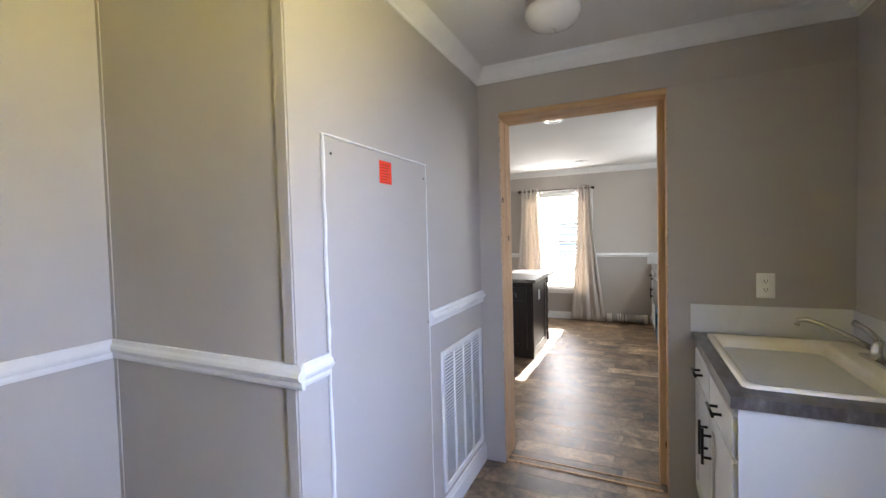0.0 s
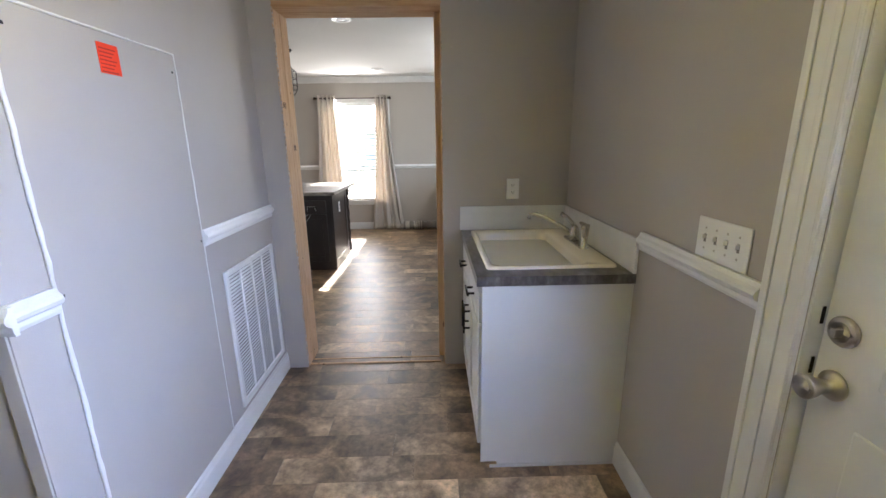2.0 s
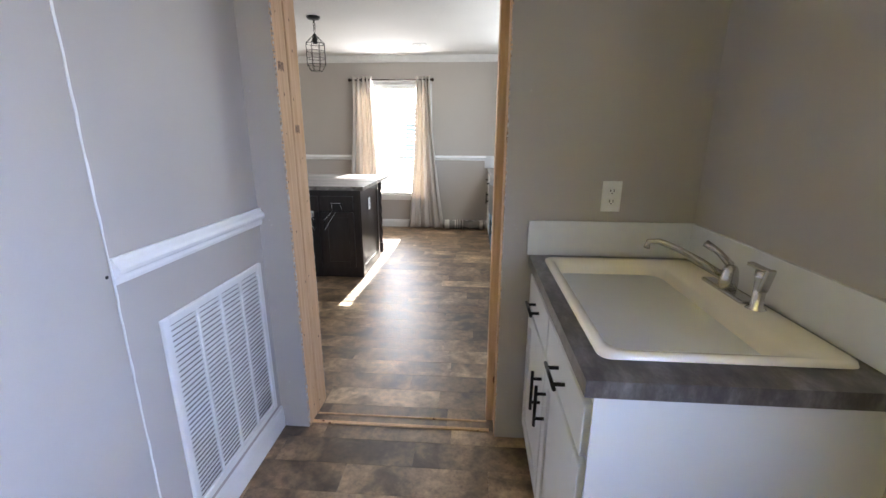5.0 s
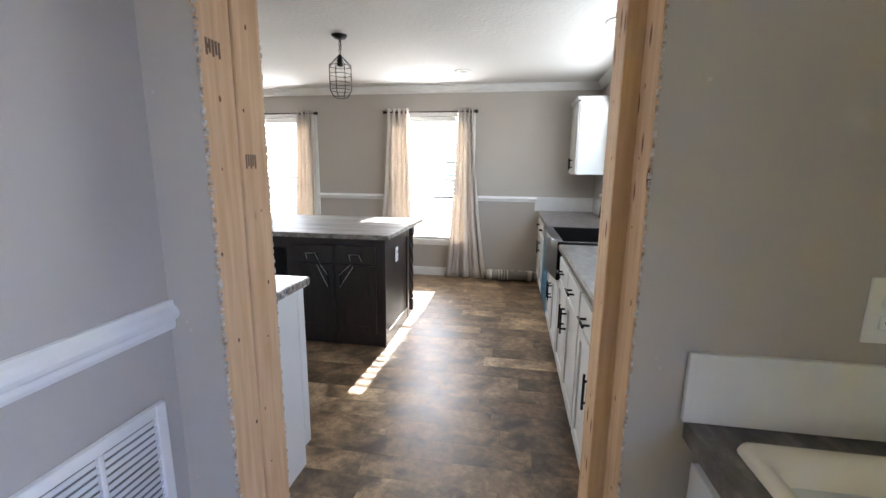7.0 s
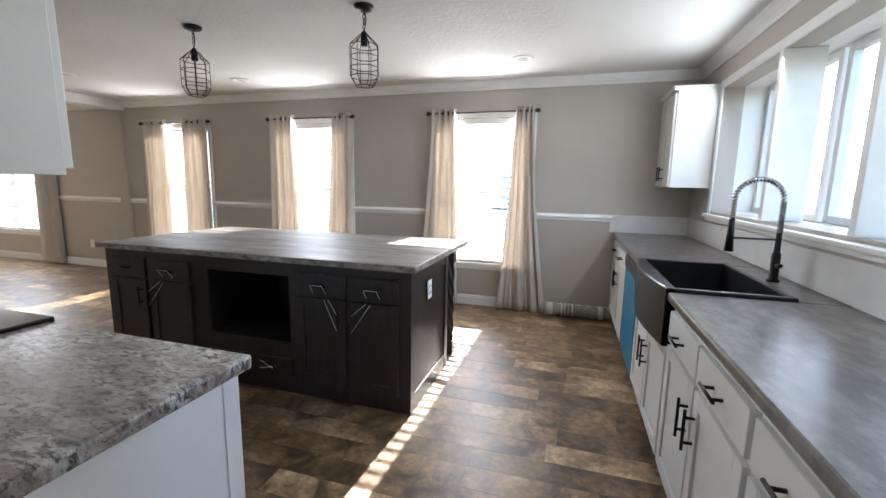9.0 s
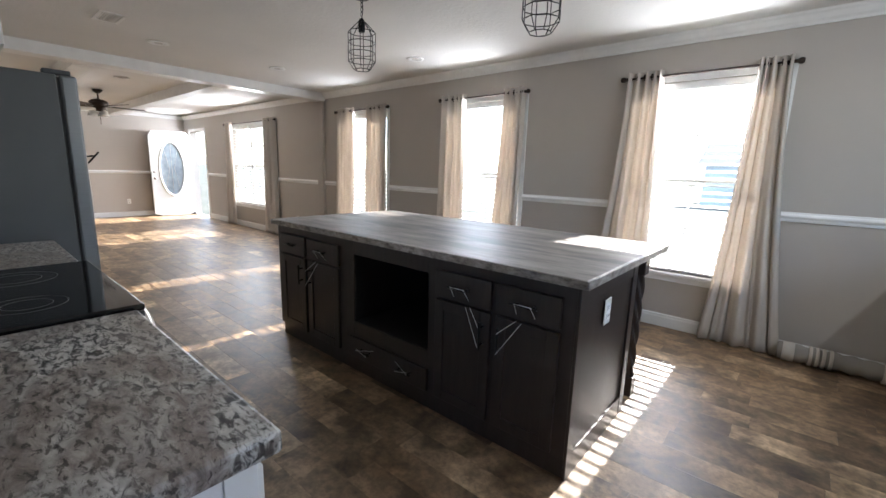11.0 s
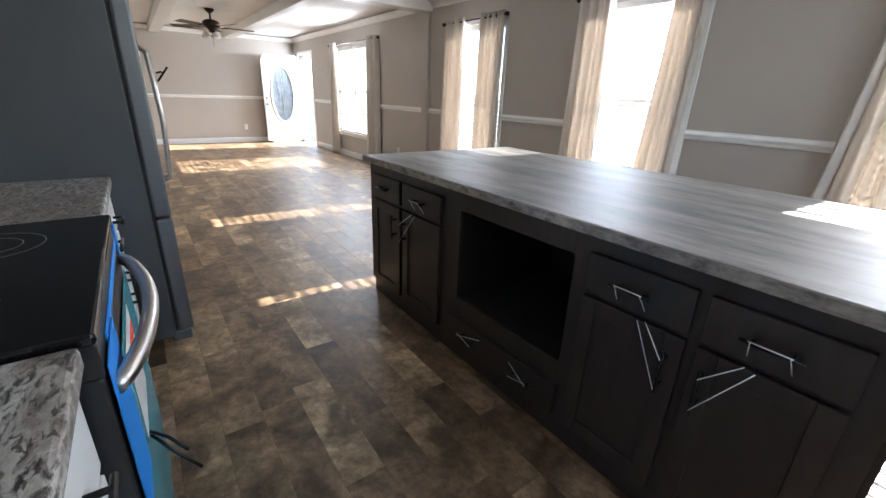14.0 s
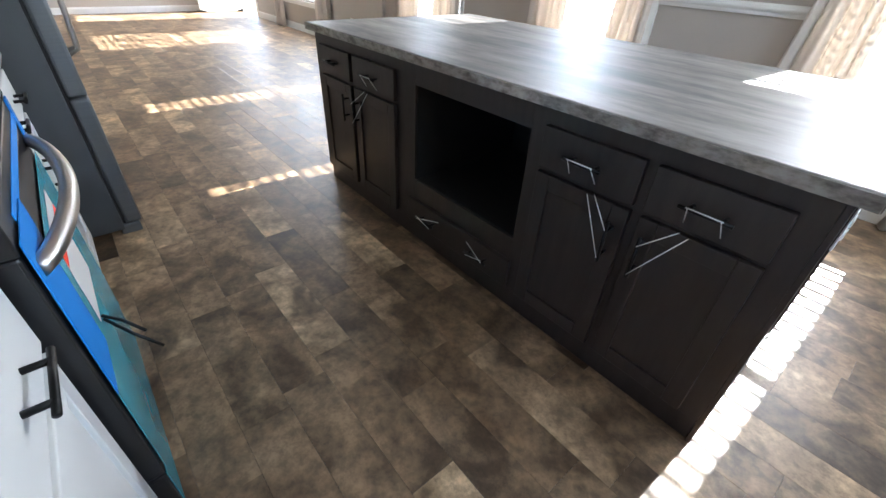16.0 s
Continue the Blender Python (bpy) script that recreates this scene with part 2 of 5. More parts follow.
M_BLACK = material("black_metal", (0.012, 0.012, 0.012), 0.38, metal=0.6)
M_BRONZE = material("bronze_rod", (0.035, 0.024, 0.018), 0.4, metal=0.7)
M_CHROME = material("brushed_chrome", (0.62, 0.60, 0.57), 0.25, metal=1.0)
M_NICKEL = material("satin_nickel", (0.55, 0.52, 0.48), 0.32, metal=1.0)
M_STEEL = material("grey_appliance_steel", (0.16, 0.165, 0.17), 0.42, metal=0.55, stretch=(1, 1, 30), scale=5)
M_SIDE = material("fridge_side_grey", (0.075, 0.078, 0.082), 0.5, bump=0.12, bump_scale=400)
M_GLASSBLACK = material("black_ceramic_glass", (0.006, 0.006, 0.007), 0.06)
M_SINKBLACK = material("black_composite_sink", (0.014, 0.014, 0.015), 0.30, bump=0.05, bump_scale=300)
M_BISCUIT = material("almond_sink", (0.84, 0.78, 0.66), 0.22)
M_TAPE = material("blue_tape", (0.012, 0.20, 0.62), 0.6, bump=0.2, bump_scale=150)
M_FILM = material("teal_protective_film", (0.05, 0.36, 0.46), 0.2, scale=8)
M_BLUEFILM = material("blue_protective_film", (0.035, 0.25, 0.44), 0.22, scale=8)
M_RED = material("orange_notice", (0.95, 0.06, 0.015), 0.7)
M_REDINK = material("notice_ink", (0.55, 0.02, 0.01), 0.7)
M_PLASTIC = material("white_plastic", (0.82, 0.82, 0.80), 0.3)
# white for the reflections drawn as thin lines at the island's pulls
M_GLINT = material("white_handle_glint", (0.85, 0.85, 0.83), 0.25)
M_SLOT = material("grey_slot", (0.28, 0.27, 0.26), 0.7)
M_HOLE = material("dark_slot", (0.02, 0.02, 0.02), 0.8)
M_CURTAIN = cloth_material("oatmeal_curtain", (0.70, 0.655, 0.60), (0.72, 0.65, 0.58))
M_BLIND = material("white_blind_slat", (0.82, 0.82, 0.80), 0.45)
M_GLASS = glass_material()
M_FROST = material("frosted_lamp_glass", (0.75, 0.73, 0.68), 0.25, spec=0.6)
M_PLANK = plank_material()
M_GROUT = material("plank_joint", (0.022, 0.017, 0.013), 0.8)
M_ISLTOP = speckle_material("driftwood_laminate", ((0.34, (0.055, 0.055, 0.058)), (0.43, (0.10, 0.093, 0.090)), (0.50, (0.165, 0.148, 0.134)), (0.58, (0.235, 0.213, 0.190)), (0.70, (0.32, 0.29, 0.26))), 3.0, 0.50, (0.50, 2.3, 2.3))
M_ISLEDGE = speckle_material("driftwood_edge", ((0.36, (0.11, 0.092, 0.078)), (0.46, (0.22, 0.195, 0.17)), (0.56, (0.34, 0.31, 0.275)), (0.70, (0.42, 0.39, 0.35))), 16.0, 0.4, (1.0, 1.0, 2.2))
M_GRANITE = granite_material()
M_SLATE = speckle_material("slate_laminate", ((0.32, (0.045, 0.040, 0.037)), (0.48, (0.10, 0.088, 0.080)), (0.60, (0.17, 0.155, 0.145)), (0.75, (0.26, 0.25, 0.24))), 9.0, 0.28, (2.2, 1, 1))
M_SPLASH = material("white_splash_tile", (0.74, 0.74, 0.73), 0.25, scale=8)
M_GRASS = material("dry_lawn", (0.072, 0.070, 0.050), 0.95, second=(0.045, 0.048, 0.030), scale=0.4, bump=0.5, bump_scale=20)
M_SIDING = material("pale_siding", (0.55, 0.56, 0.57), 0.8)
M_SHINGLE = material("grey_shingles", (0.16, 0.16, 0.17), 0.9)
M_ASHGREY = material("grey_striped_cloth", (0.30, 0.275, 0.245), 0.9)


# ---- mesh helpers ----
def finish(name, bm, mat, parent=None, smooth=False):
    """Turns a bmesh in world places into an object, under its parent if there is one."""
    me = bpy.data.meshes.new(name)
    if parent is not None:
        bmesh.ops.transform(bm, matrix=parent.matrix_world.inverted(), verts=bm.verts)
    bmesh.ops.recalc_face_normals(bm, faces=bm.faces)
    bm.to_mesh(me)
    bm.free()
    me.materials.append(mat)
    if smooth:
        for p in me.polygons:
            p.use_smooth = True
    ob = new(name, me)
    if parent is not None:
        ob.parent = parent
    return ob


def thing(name, loc, label, category, group="", rz=0.0, kind=""):
    e = new(name)
    e.empty_display_size = 0.05
    e.matrix_basis = pose(*loc, 0, 0, rz)
    e.matrix_world = e.matrix_basis
    return tagged(e, label, category, group, kind)


def add_box(bm, a, b, bevel=0.0, m=None):
    x0, x1 = sorted((a[0], b[0]))
    y0, y1 = sorted((a[1], b[1]))
    z0, z1 = sorted((a[2], b[2]))
    mat = Matrix.Translation(((x0 + x1) / 2, (y0 + y1) / 2, (z0 + z1) / 2)) @ Matrix.Diagonal((x1 - x0, y1 - y0, z1 - z0, 1))
    g = bmesh.ops.create_cube(bm, size=1.0, matrix=(m @ mat) if m is not None else mat)
    if bevel:
        es = {e for v in g["verts"] for e in v.link_edges}
        bmesh.ops.bevel(bm, geom=list(es), offset=bevel, segments=2, affect="EDGES", profile=0.5)


def boxes(name, spans, mat, parent=None, bevel=0.003, local=None):
    bm = bmesh.new()
    for a, b in spans:
        add_box(bm, a, b, bevel, local)
    return finish(name, bm, mat, parent)


def add_tube(bm, pts, r, n=10, cap=True):
    """A tube along points; r a number or one for each point."""
    pts = [Vector(p) for p in pts]
    rs = r if isinstance(r, (list, tuple)) else [r] * len(pts)
    rings, side = [], None
    for i, p in enumerate(pts):
        d = (pts[min(i + 1, len(pts) - 1)] - pts[max(i - 1, 0)]).normalized()
        if side is None:
            side = d.cross(Vector((0, 0, 1)) if abs(d.z) < 0.9 else Vector((1, 0, 0))).normalized()
        side = (side - d * side.dot(d)).normalized()
        up = d.cross(side)
        rings.append([bm.verts.new(p + rs[i] * (math.cos(2 * math.pi * k / n) * side + math.sin(2 * math.pi * k / n) * up)) for k in range(n)])
    for a, b in zip(rings, rings[1:]):
        for k in range(n):
            bm.faces.new((a[k], a[(k + 1) % n], b[(k + 1) % n], b[k]))
    if cap:
        bm.faces.new(rings[0][::-1])
        bm.faces.new(rings[-1])


def tubes(name, lines, r, mat, parent=None, n=10, local=None):
    bm = bmesh.new()
    for pts in lines:
        add_tube(bm, [local @ Vector(p) for p in pts] if local is not None else pts, r, n)
    return finish(name, bm, mat, parent, smooth=True)


def lathe(name, centre, profile, mat, parent=None, n=28):
    """Turned shape about the upright through centre; profile of (radius, z)."""
    bm = bmesh.new()
    rings = []
    for r, z in profile:
        rings.append([bm.verts.new((centre[0] + r * math.cos(2 * math.pi * k / n), centre[1] + r * math.sin(2 * math.pi * k / n), centre[2] + z)) for k in range(n)])
    for a, b in zip(rings, rings[1:]):
        for k in range(n):
            bm.faces.new((a[k], a[(k + 1) % n], b[(k + 1) % n], b[k]))
    bm.faces.new(rings[0][::-1])
    bm.faces.new(rings[-1])
    return finish(name, bm, mat, parent, smooth=True)


def sweep(name, runs, profile, mat, kind="structure", label="", category=""):
    """Straight mouldings. A run: start, end and the way out of the wall; profile: (out, up)."""
    bm = bmesh.new()
    for p, q, out in runs:
        p, q, out = Vector(p), Vector(q), Vector(out)
        a = [bm.verts.new(p + out * o + Vector((0, 0, u))) for o, u in profile]
        b = [bm.verts.new(q + out * o + Vector((0, 0, u))) for o, u in profile]
        k = len(profile)
        for i in range(k):
            bm.faces.new((a[i], a[(i + 1) % k], b[(i + 1) % k], b[i]))
        bm.faces.new(a[::-1])
        bm.faces.new(b)
    return tagged(finish(name, bm, mat), label, category, "", kind)


def wall(name, axis, at0, at1, lo, hi, z0, z1, holes, mat, label):
    """A wall across axis ('x' or 'y') from at0 to at1, along the other from lo to hi, with holes (lo, hi, z0, z1) through it."""
    us = sorted({lo, hi, *[h[0] for h in holes], *[h[1] for h in holes]})
    spans = []
    for a, b in zip(us, us[1:]):
        cuts = sorted((h[2], h[3]) for h in holes if h[0] <= a + 1e-6 and h[1] >= b - 1e-6)
        z = z0
        for c, d in cuts + [(z1, z1)]:
            if c > z + 1e-6:
                spans.append(((at0, a, z), (at1, b, c)) if axis == "x" else ((a, at0, z), (b, at1, c)))
            z = d
    bm = bmesh.new()
    for a, b in spans:
        add_box(bm, a, b)
    bmesh.ops.remove_doubles(bm, verts=bm.verts, dist=1e-5)
    seen = {}
    for f in bm.faces:
        seen.setdefault(tuple(sorted(v.index for v in f.verts)), []).append(f)
    bmesh.ops.delete(bm, geom=[f for fs in seen.values() if len(fs) > 1 for f in fs], context="FACES_ONLY")
    return tagged(finish(name, bm, mat), label, "wall", "", "structure")

# ---- the plan ----
XL, XR = -0.63, 1.17          # utility room
XREC, YREC = -1.54, 0.88      # laundry recess
YB = -1.60                    # wall behind the start
YD, YK = 2.473, 2.70          # door wall, both faces
YW = 7.08                     # window wall
XE = -12.45                   # living room end wall
ZC = 2.46
DL, DRT, DH = -0.51, 0.40, 2.19
WINDOWS = ((-1.44, -0.38), (-3.58, -2.52), (-5.72, -4.66))
WZ0, WZ1 = 0.50, 2.09
FD0, FD1 = -12.08, -11.16     # front door opening

holes = [(a, b, WZ0, WZ1) for a, b in WINDOWS] + [(-9.62, -8.16, WZ0, WZ1), (FD0, FD1, 0.0, 2.07)]
wall("wall_north", "y", YW, YW + 0.14, XE - 0.12, XR + 0.14, -0.05, ZC + 0.1, holes, M_WALL, "greige painted window wall with white chair rail")
wall("wall_east", "x", XR, XR + 0.14, YB - 0.12, YW, -0.05, ZC + 0.1, [(4.02, 6.46, 1.19, 2.17), (-0.11, 0.80, 0.0, 2.05)], M_WALL, "greige painted outer wall")
wall("wall_west", "x", XE - 0.12, XE, YK - 0.1, YW, -0.05, ZC + 0.1, [], M_WALL, "greige end wall of the living room")
wall("wall_partition", "y", YD + 0.012, YK - 0.012, XL - 0.1, XR, -0.05, ZC + 0.1, [(DL, DRT + 0.056, -0.05, DH)], M_WALL, "partition with a raw framed doorway")
wall("wall_kitchen_back", "y", YK - 0.2, YK, XE, XL - 0.1, -0.05, ZC + 0.1, [], M_WALL, "greige back wall of the kitchen")
wall("wall_utility_left", "x", XL - 0.1, XL, YREC, YD + 0.012, -0.05, ZC + 0.1, [], M_PANEL, "painted panel wall of the utility room")
wall("wall_recess", "y", YREC, YREC + 0.1, XREC, XL - 0.1, -0.05, ZC + 0.1, [], M_PANEL, "painted panel wall of the laundry recess")
wall("wall_recess_side", "x", XREC - 0.1, XREC, YB, YREC + 0.1, -0.05, ZC + 0.1, [], M_PANEL, "painted panel wall with white chair rail")
wall("wall_south", "y", YB - 0.12, YB, XREC - 0.1, XR, -0.05, ZC + 0.1, [], M_WALL, "plain closing wall")

# drywall skins on both faces of the partition, torn at the opening
def ragged_skin(name, y0, y1, label):
    bm = bmesh.new()
    rnd = random.Random(5 if y0 < 2.6 else 9)
    for lo, hi, edge in ((XL, DL + 0.013, "hi"), (DRT - 0.013, XR, "lo")):
        if edge == "lo" and y0 < 2.6:
            lo += 0.030
        zs = [-0.0 + DH * i / 260 for i in range(261)]
        rows = []
        for z in zs:
            j = rnd.uniform(-0.003, 0.004)
            a, b = (lo, hi + j) if edge == "hi" else (lo + j, hi)
            rows.append([bm.verts.new((a, y0, z)), bm.verts.new((b, y0, z)), bm.verts.new((b, y1, z)), bm.verts.new((a, y1, z))])
        for p, q in zip(rows, rows[1:]):
            for k in range(4):
                bm.faces.new((p[k], p[(k + 1) % 4], q[(k + 1) % 4], q[k]))
        bm.faces.new(rows[0])
        bm.faces.new(rows[-1][::-1])
    add_box(bm, (XL, y0, DH + 0.0005), (XR, y1, ZC))
    return tagged(finish(name, bm, M_WALL), label, "wall", "", "structure")


ragged_skin("wall_drywall", YD, YD + 0.0115, "painted drywall with a torn edge at the doorway")
ragged_skin("wall_drywall", YK - 0.0115, YK, "painted drywall with a torn edge at the doorway")

for nm, a, b in (("floor", (XE - 0.12, YK - 0.2, -0.06), (XR + 0.14, YW + 0.14, -0.0045)), ("floor_utility", (XREC - 0.1, YB - 0.1, -0.06), (XR + 0.14, YK - 0.2, -0.0045))):
    tagged(boxes(nm, [(a, b)], M_GROUT, bevel=0), "dark joint layer under vinyl planks", "floor", "", "structure")
tagged(boxes("ceiling", [((-6.2, YK - 0.1, ZC), (XR, YW, ZC + 0.1)), ((XREC, YB, ZC), (XR, YK - 0.1, ZC + 0.1))], M_CEIL, bevel=0), "white textured ceiling", "ceiling", "", "structure")
tagged(boxes("ceiling_living", [((XE, YK - 0.1, ZC + 0.02), (-6.2, YW, ZC + 0.12))], M_CEIL, bevel=0), "white textured ceiling of the living room", "ceiling", "", "structure")
tagged(boxes("beam_trim", [((-6.36, YK, 2.34), (-6.14, YW, ZC + 0.015))], M_TRIM, bevel=0.008), "white boxed ceiling beam between kitchen and living room", "beam", "", "structure")
tagged(boxes("tray_trim", [((XE, 5.48, 2.33), (-6.36, 5.68, ZC + 0.018)), ((XE, 4.06, 2.33), (-6.36, 4.26, ZC + 0.018))], M_TRIM, bevel=0.008), "white boxed tray beams across the living room ceiling", "beam", "", "structure")
tagged(boxes("column_trim", [((-6.33, YW - 0.05, 0), (-6.17, YW, 2.34))], M_WALL, bevel=0.006), "painted flat post on the window wall", "post", "", "structure")

RAIL = ((0, 1.022), (0.010, 1.022), (0.014, 1.032), (0.014, 1.044), (0.024, 1.052), (0.028, 1.062), (0.024, 1.072), (0.016, 1.080), (0.012, 1.092), (0, 1.092))
BASE = ((0, 0), (0.014, 0), (0.014, 0.085), (0.010, 0.095), (0.010, 0.108), (0.004, 0.115), (0, 0.115))
CROWN = ((0, ZC - 0.085), (0.010, ZC - 0.085), (0.014, ZC - 0.070), (0.030, ZC - 0.055), (0.050, ZC - 0.025), (0.062, ZC - 0.014), (0.066, ZC), (0, ZC))
S, N, E, W = (0, -1, 0), (0, 1, 0), (1, 0, 0), (-1, 0, 0)
gaps = sorted([(a - 0.05, b + 0.05) for a, b in WINDOWS] + [(-9.68, -8.10), (FD0 - 0.07, FD1 + 0.07)])
runs, x = [], XE
for a, b in gaps + [(0.47, 0.47)]:
    runs.append(((x, YW, 0), (a, YW, 0), S))
    x = b
sweep("chair_rail_trim", runs + [((XE, YK, 0), (XE, YW, 0), E), ((XL, YREC, 0), (XL, 1.01, 0), E), ((XL, 1.72, 0), (XL, YD, 0), E), ((XREC, YREC, 0), (XL + 0.028, YREC, 0), S),
      ((XREC, YB, 0), (XREC, YREC, 0), E), ((XR, 0.92, 0), (XR, 1.53, 0), W)], RAIL, M_TRIM, label="white moulded chair rail", category="chair rail")
sweep("baseboard", [((FD1 + 0.07, YW, 0), (-6.33, YW, 0), S), ((-6.17, YW, 0), (0.52, YW, 0), S), ((XE, YK, 0), (XE, YW, 0), E), ((XL, YREC, 0), (XL, YD, 0), E), ((XREC, YREC, 0), (XL, YREC, 0), S),
      ((XREC, YB, 0), (XREC, YREC, 0), E), ((XR, 0.92, 0), (XR, 1.56, 0), W), ((XE, YK, 0), (-4.2, YK, 0), N)], BASE, M_TRIM, label="white painted baseboard", category="baseboard")
sweep("crown_trim", [((-6.14, YW, 0), (XR, YW, 0), S), ((XE, YW, 0), (-6.36, YW, 0), S), ((XR, YK, 0), (XR, YW, 0), W), ((XE, YK, 0), (XE, YW, 0), E), ((XL, YREC, 0), (XL, YD, 0), E),
      ((XL, YD, 0), (XR, YD, 0), S), ((XR, YB, 0), (XR, YD, 0), W), ((XREC, YREC, 0), (XL, YREC, 0), S), ((XREC, YB, 0), (XREC, YREC, 0), E), ((XREC, YB, 0), (XR, YB, 0), N), ((-6.14, YK, 0), (XR, YK, 0), N)],
      CROWN, M_TRIM, label="white crown moulding", category="crown moulding")

# ---- raw doorway ----
def doorway():
    d = thing("door_1", (DL, YD, 0), "rough framed doorway of bare pine studs with torn drywall edges", "doorway", kind="structure")
    ym = YD + 0.113
    for x0, x1, y0, y1 in ((DL - 0.028, DL + 0.018, YD + 0.003, ym), (DL - 0.024, DL + 0.022, ym + 0.003, YK - 0.003), (DRT + 0.012, DRT + 0.055, YD + 0.003, ym), (DRT - 0.022, DRT + 0.030, ym + 0.003, YK - 0.003)):
        boxes("stud", [((x0, y0, 0.0), (x1, y1, DH - 0.035))], M_WOOD, d, 0.004)
    # knots in the stud faces
    rk = random.Random(21)
    bm = bmesh.new()
    for x, s, y0, y1 in ((DL + 0.018, 1, YD + 0.02, ym - 0.015), (DL + 0.022, 1, ym + 0.015, YK - 0.02), (DRT + 0.012, -1, YD + 0.02, ym - 0.015), (DRT - 0.022, -1, ym + 0.015, YK - 0.02)):
        z = rk.uniform(0.05, 0.2)
        while z < DH - 0.08:
            y, ra = rk.uniform(y0, y1), rk.choice((0.0026, 0.0032, 0.0042))
            rb = ra * rk.uniform(1.1, 1.7)
            rim = [bm.verts.new((x + s * 0.0004, y + ra * rk.uniform(0.8, 1.2) * math.cos(k * math.pi / 6), z + rb * rk.uniform(0.8, 1.2) * math.sin(k * math.pi / 6))) for k in range(12)]
            top = bm.verts.new((x + s * 0.0009, y, z))
            for k in range(12):
                bm.faces.new((rim[k], rim[(k + 1) % 12], top))
            z += rk.uniform(0.09, 0.26)
    tagged(finish("knots", bm, material("pine_knot", (0.22, 0.10, 0.045), 0.7, second=(0.10, 0.045, 0.02), scale=160), d), kind="stuff")
    boxes("header", [((DL - 0.02, YD + 0.003, DH - 0.033), (DRT + 0.05, YD + 0.112, DH)), ((DL - 0.02, YD + 0.115, DH - 0.033), (DRT + 0.02, YK - 0.003, DH))], wood_material("raw_pine_header", (0.60, 0.40, 0.22), (0.46, 0.27, 0.13), 0.75, 7, (0.6, 9, 9)), d, 0.004)
    # torn gypsum lips
    bm = bmesh.new()
    rnd = random.Random(3)
    for x, s, ys in ((DL, 1, (YD + 0.003, YK - 0.003)), (DRT, -1, (YK - 0.003,)), (DRT + 0.034, -1, (YD + 0.003,))):
        for y in ys:
            z = 0.01
            while z < DH - 0.04:
                h = rnd.uniform(0.004, 0.016)
                w = rnd.uniform(0.001, 0.0045)
                o = x + s * 0.017
                add_box(bm, (o - 0.002 * s, y - rnd.uniform(0.002, 0.006), z), (o + s * w, y + rnd.uniform(0.003, 0.008), z + h), 0.0012)
                z += h + rnd.uniform(-0.002, 0.008)
    tagged(finish("torn_edge", bm, M_GYP, d), kind="stuff")
    bm = bmesh.new()
    for x, s in ((DL - 0.07, 1), (DRT + 0.09, 1)):
        for z in (0.25, 0.62, 1.04, 1.02, 1.56, 1.95):
            q = x + rnd.uniform(-0.03, 0.03)
            add_tube(bm, [(q, YD + 0.001, z), (q, YD - 0.0012, z)], 0.0038, 8)
    tagged(finish("screws", bm, M_NICKEL, d), kind="stuff")
    bm = bmesh.new()
    for y, z, w in ((YD + 0.05, 1.64, 0.05), (YD + 0.15, 1.40, 0.045)):
        for i in range(5):
            add_box(bm, (DL + (0.0184 if y < ym else 0.0224), y - w / 2 + i * w / 5, z + (0.006 if i % 2 else 0)), (DL + (0.0188 if y < ym else 0.0228), y - w / 2 + i * w / 5 + w / 7, z + 0.035))
    finish("grade_stamp", bm, material("stamp_ink", (0.20, 0.13, 0.09), 0.9), d)
    boxes("sill_strip", [((DL + 0.01, YD + 0.03, -0.004), (DRT - 0.01, YD + 0.05, 0.006)), ((DL + 0.02, YD + 0.10, -0.004), (DRT - 0.02, YD + 0.112, 0.004))], M_WOOD, d, 0.002)


doorway()


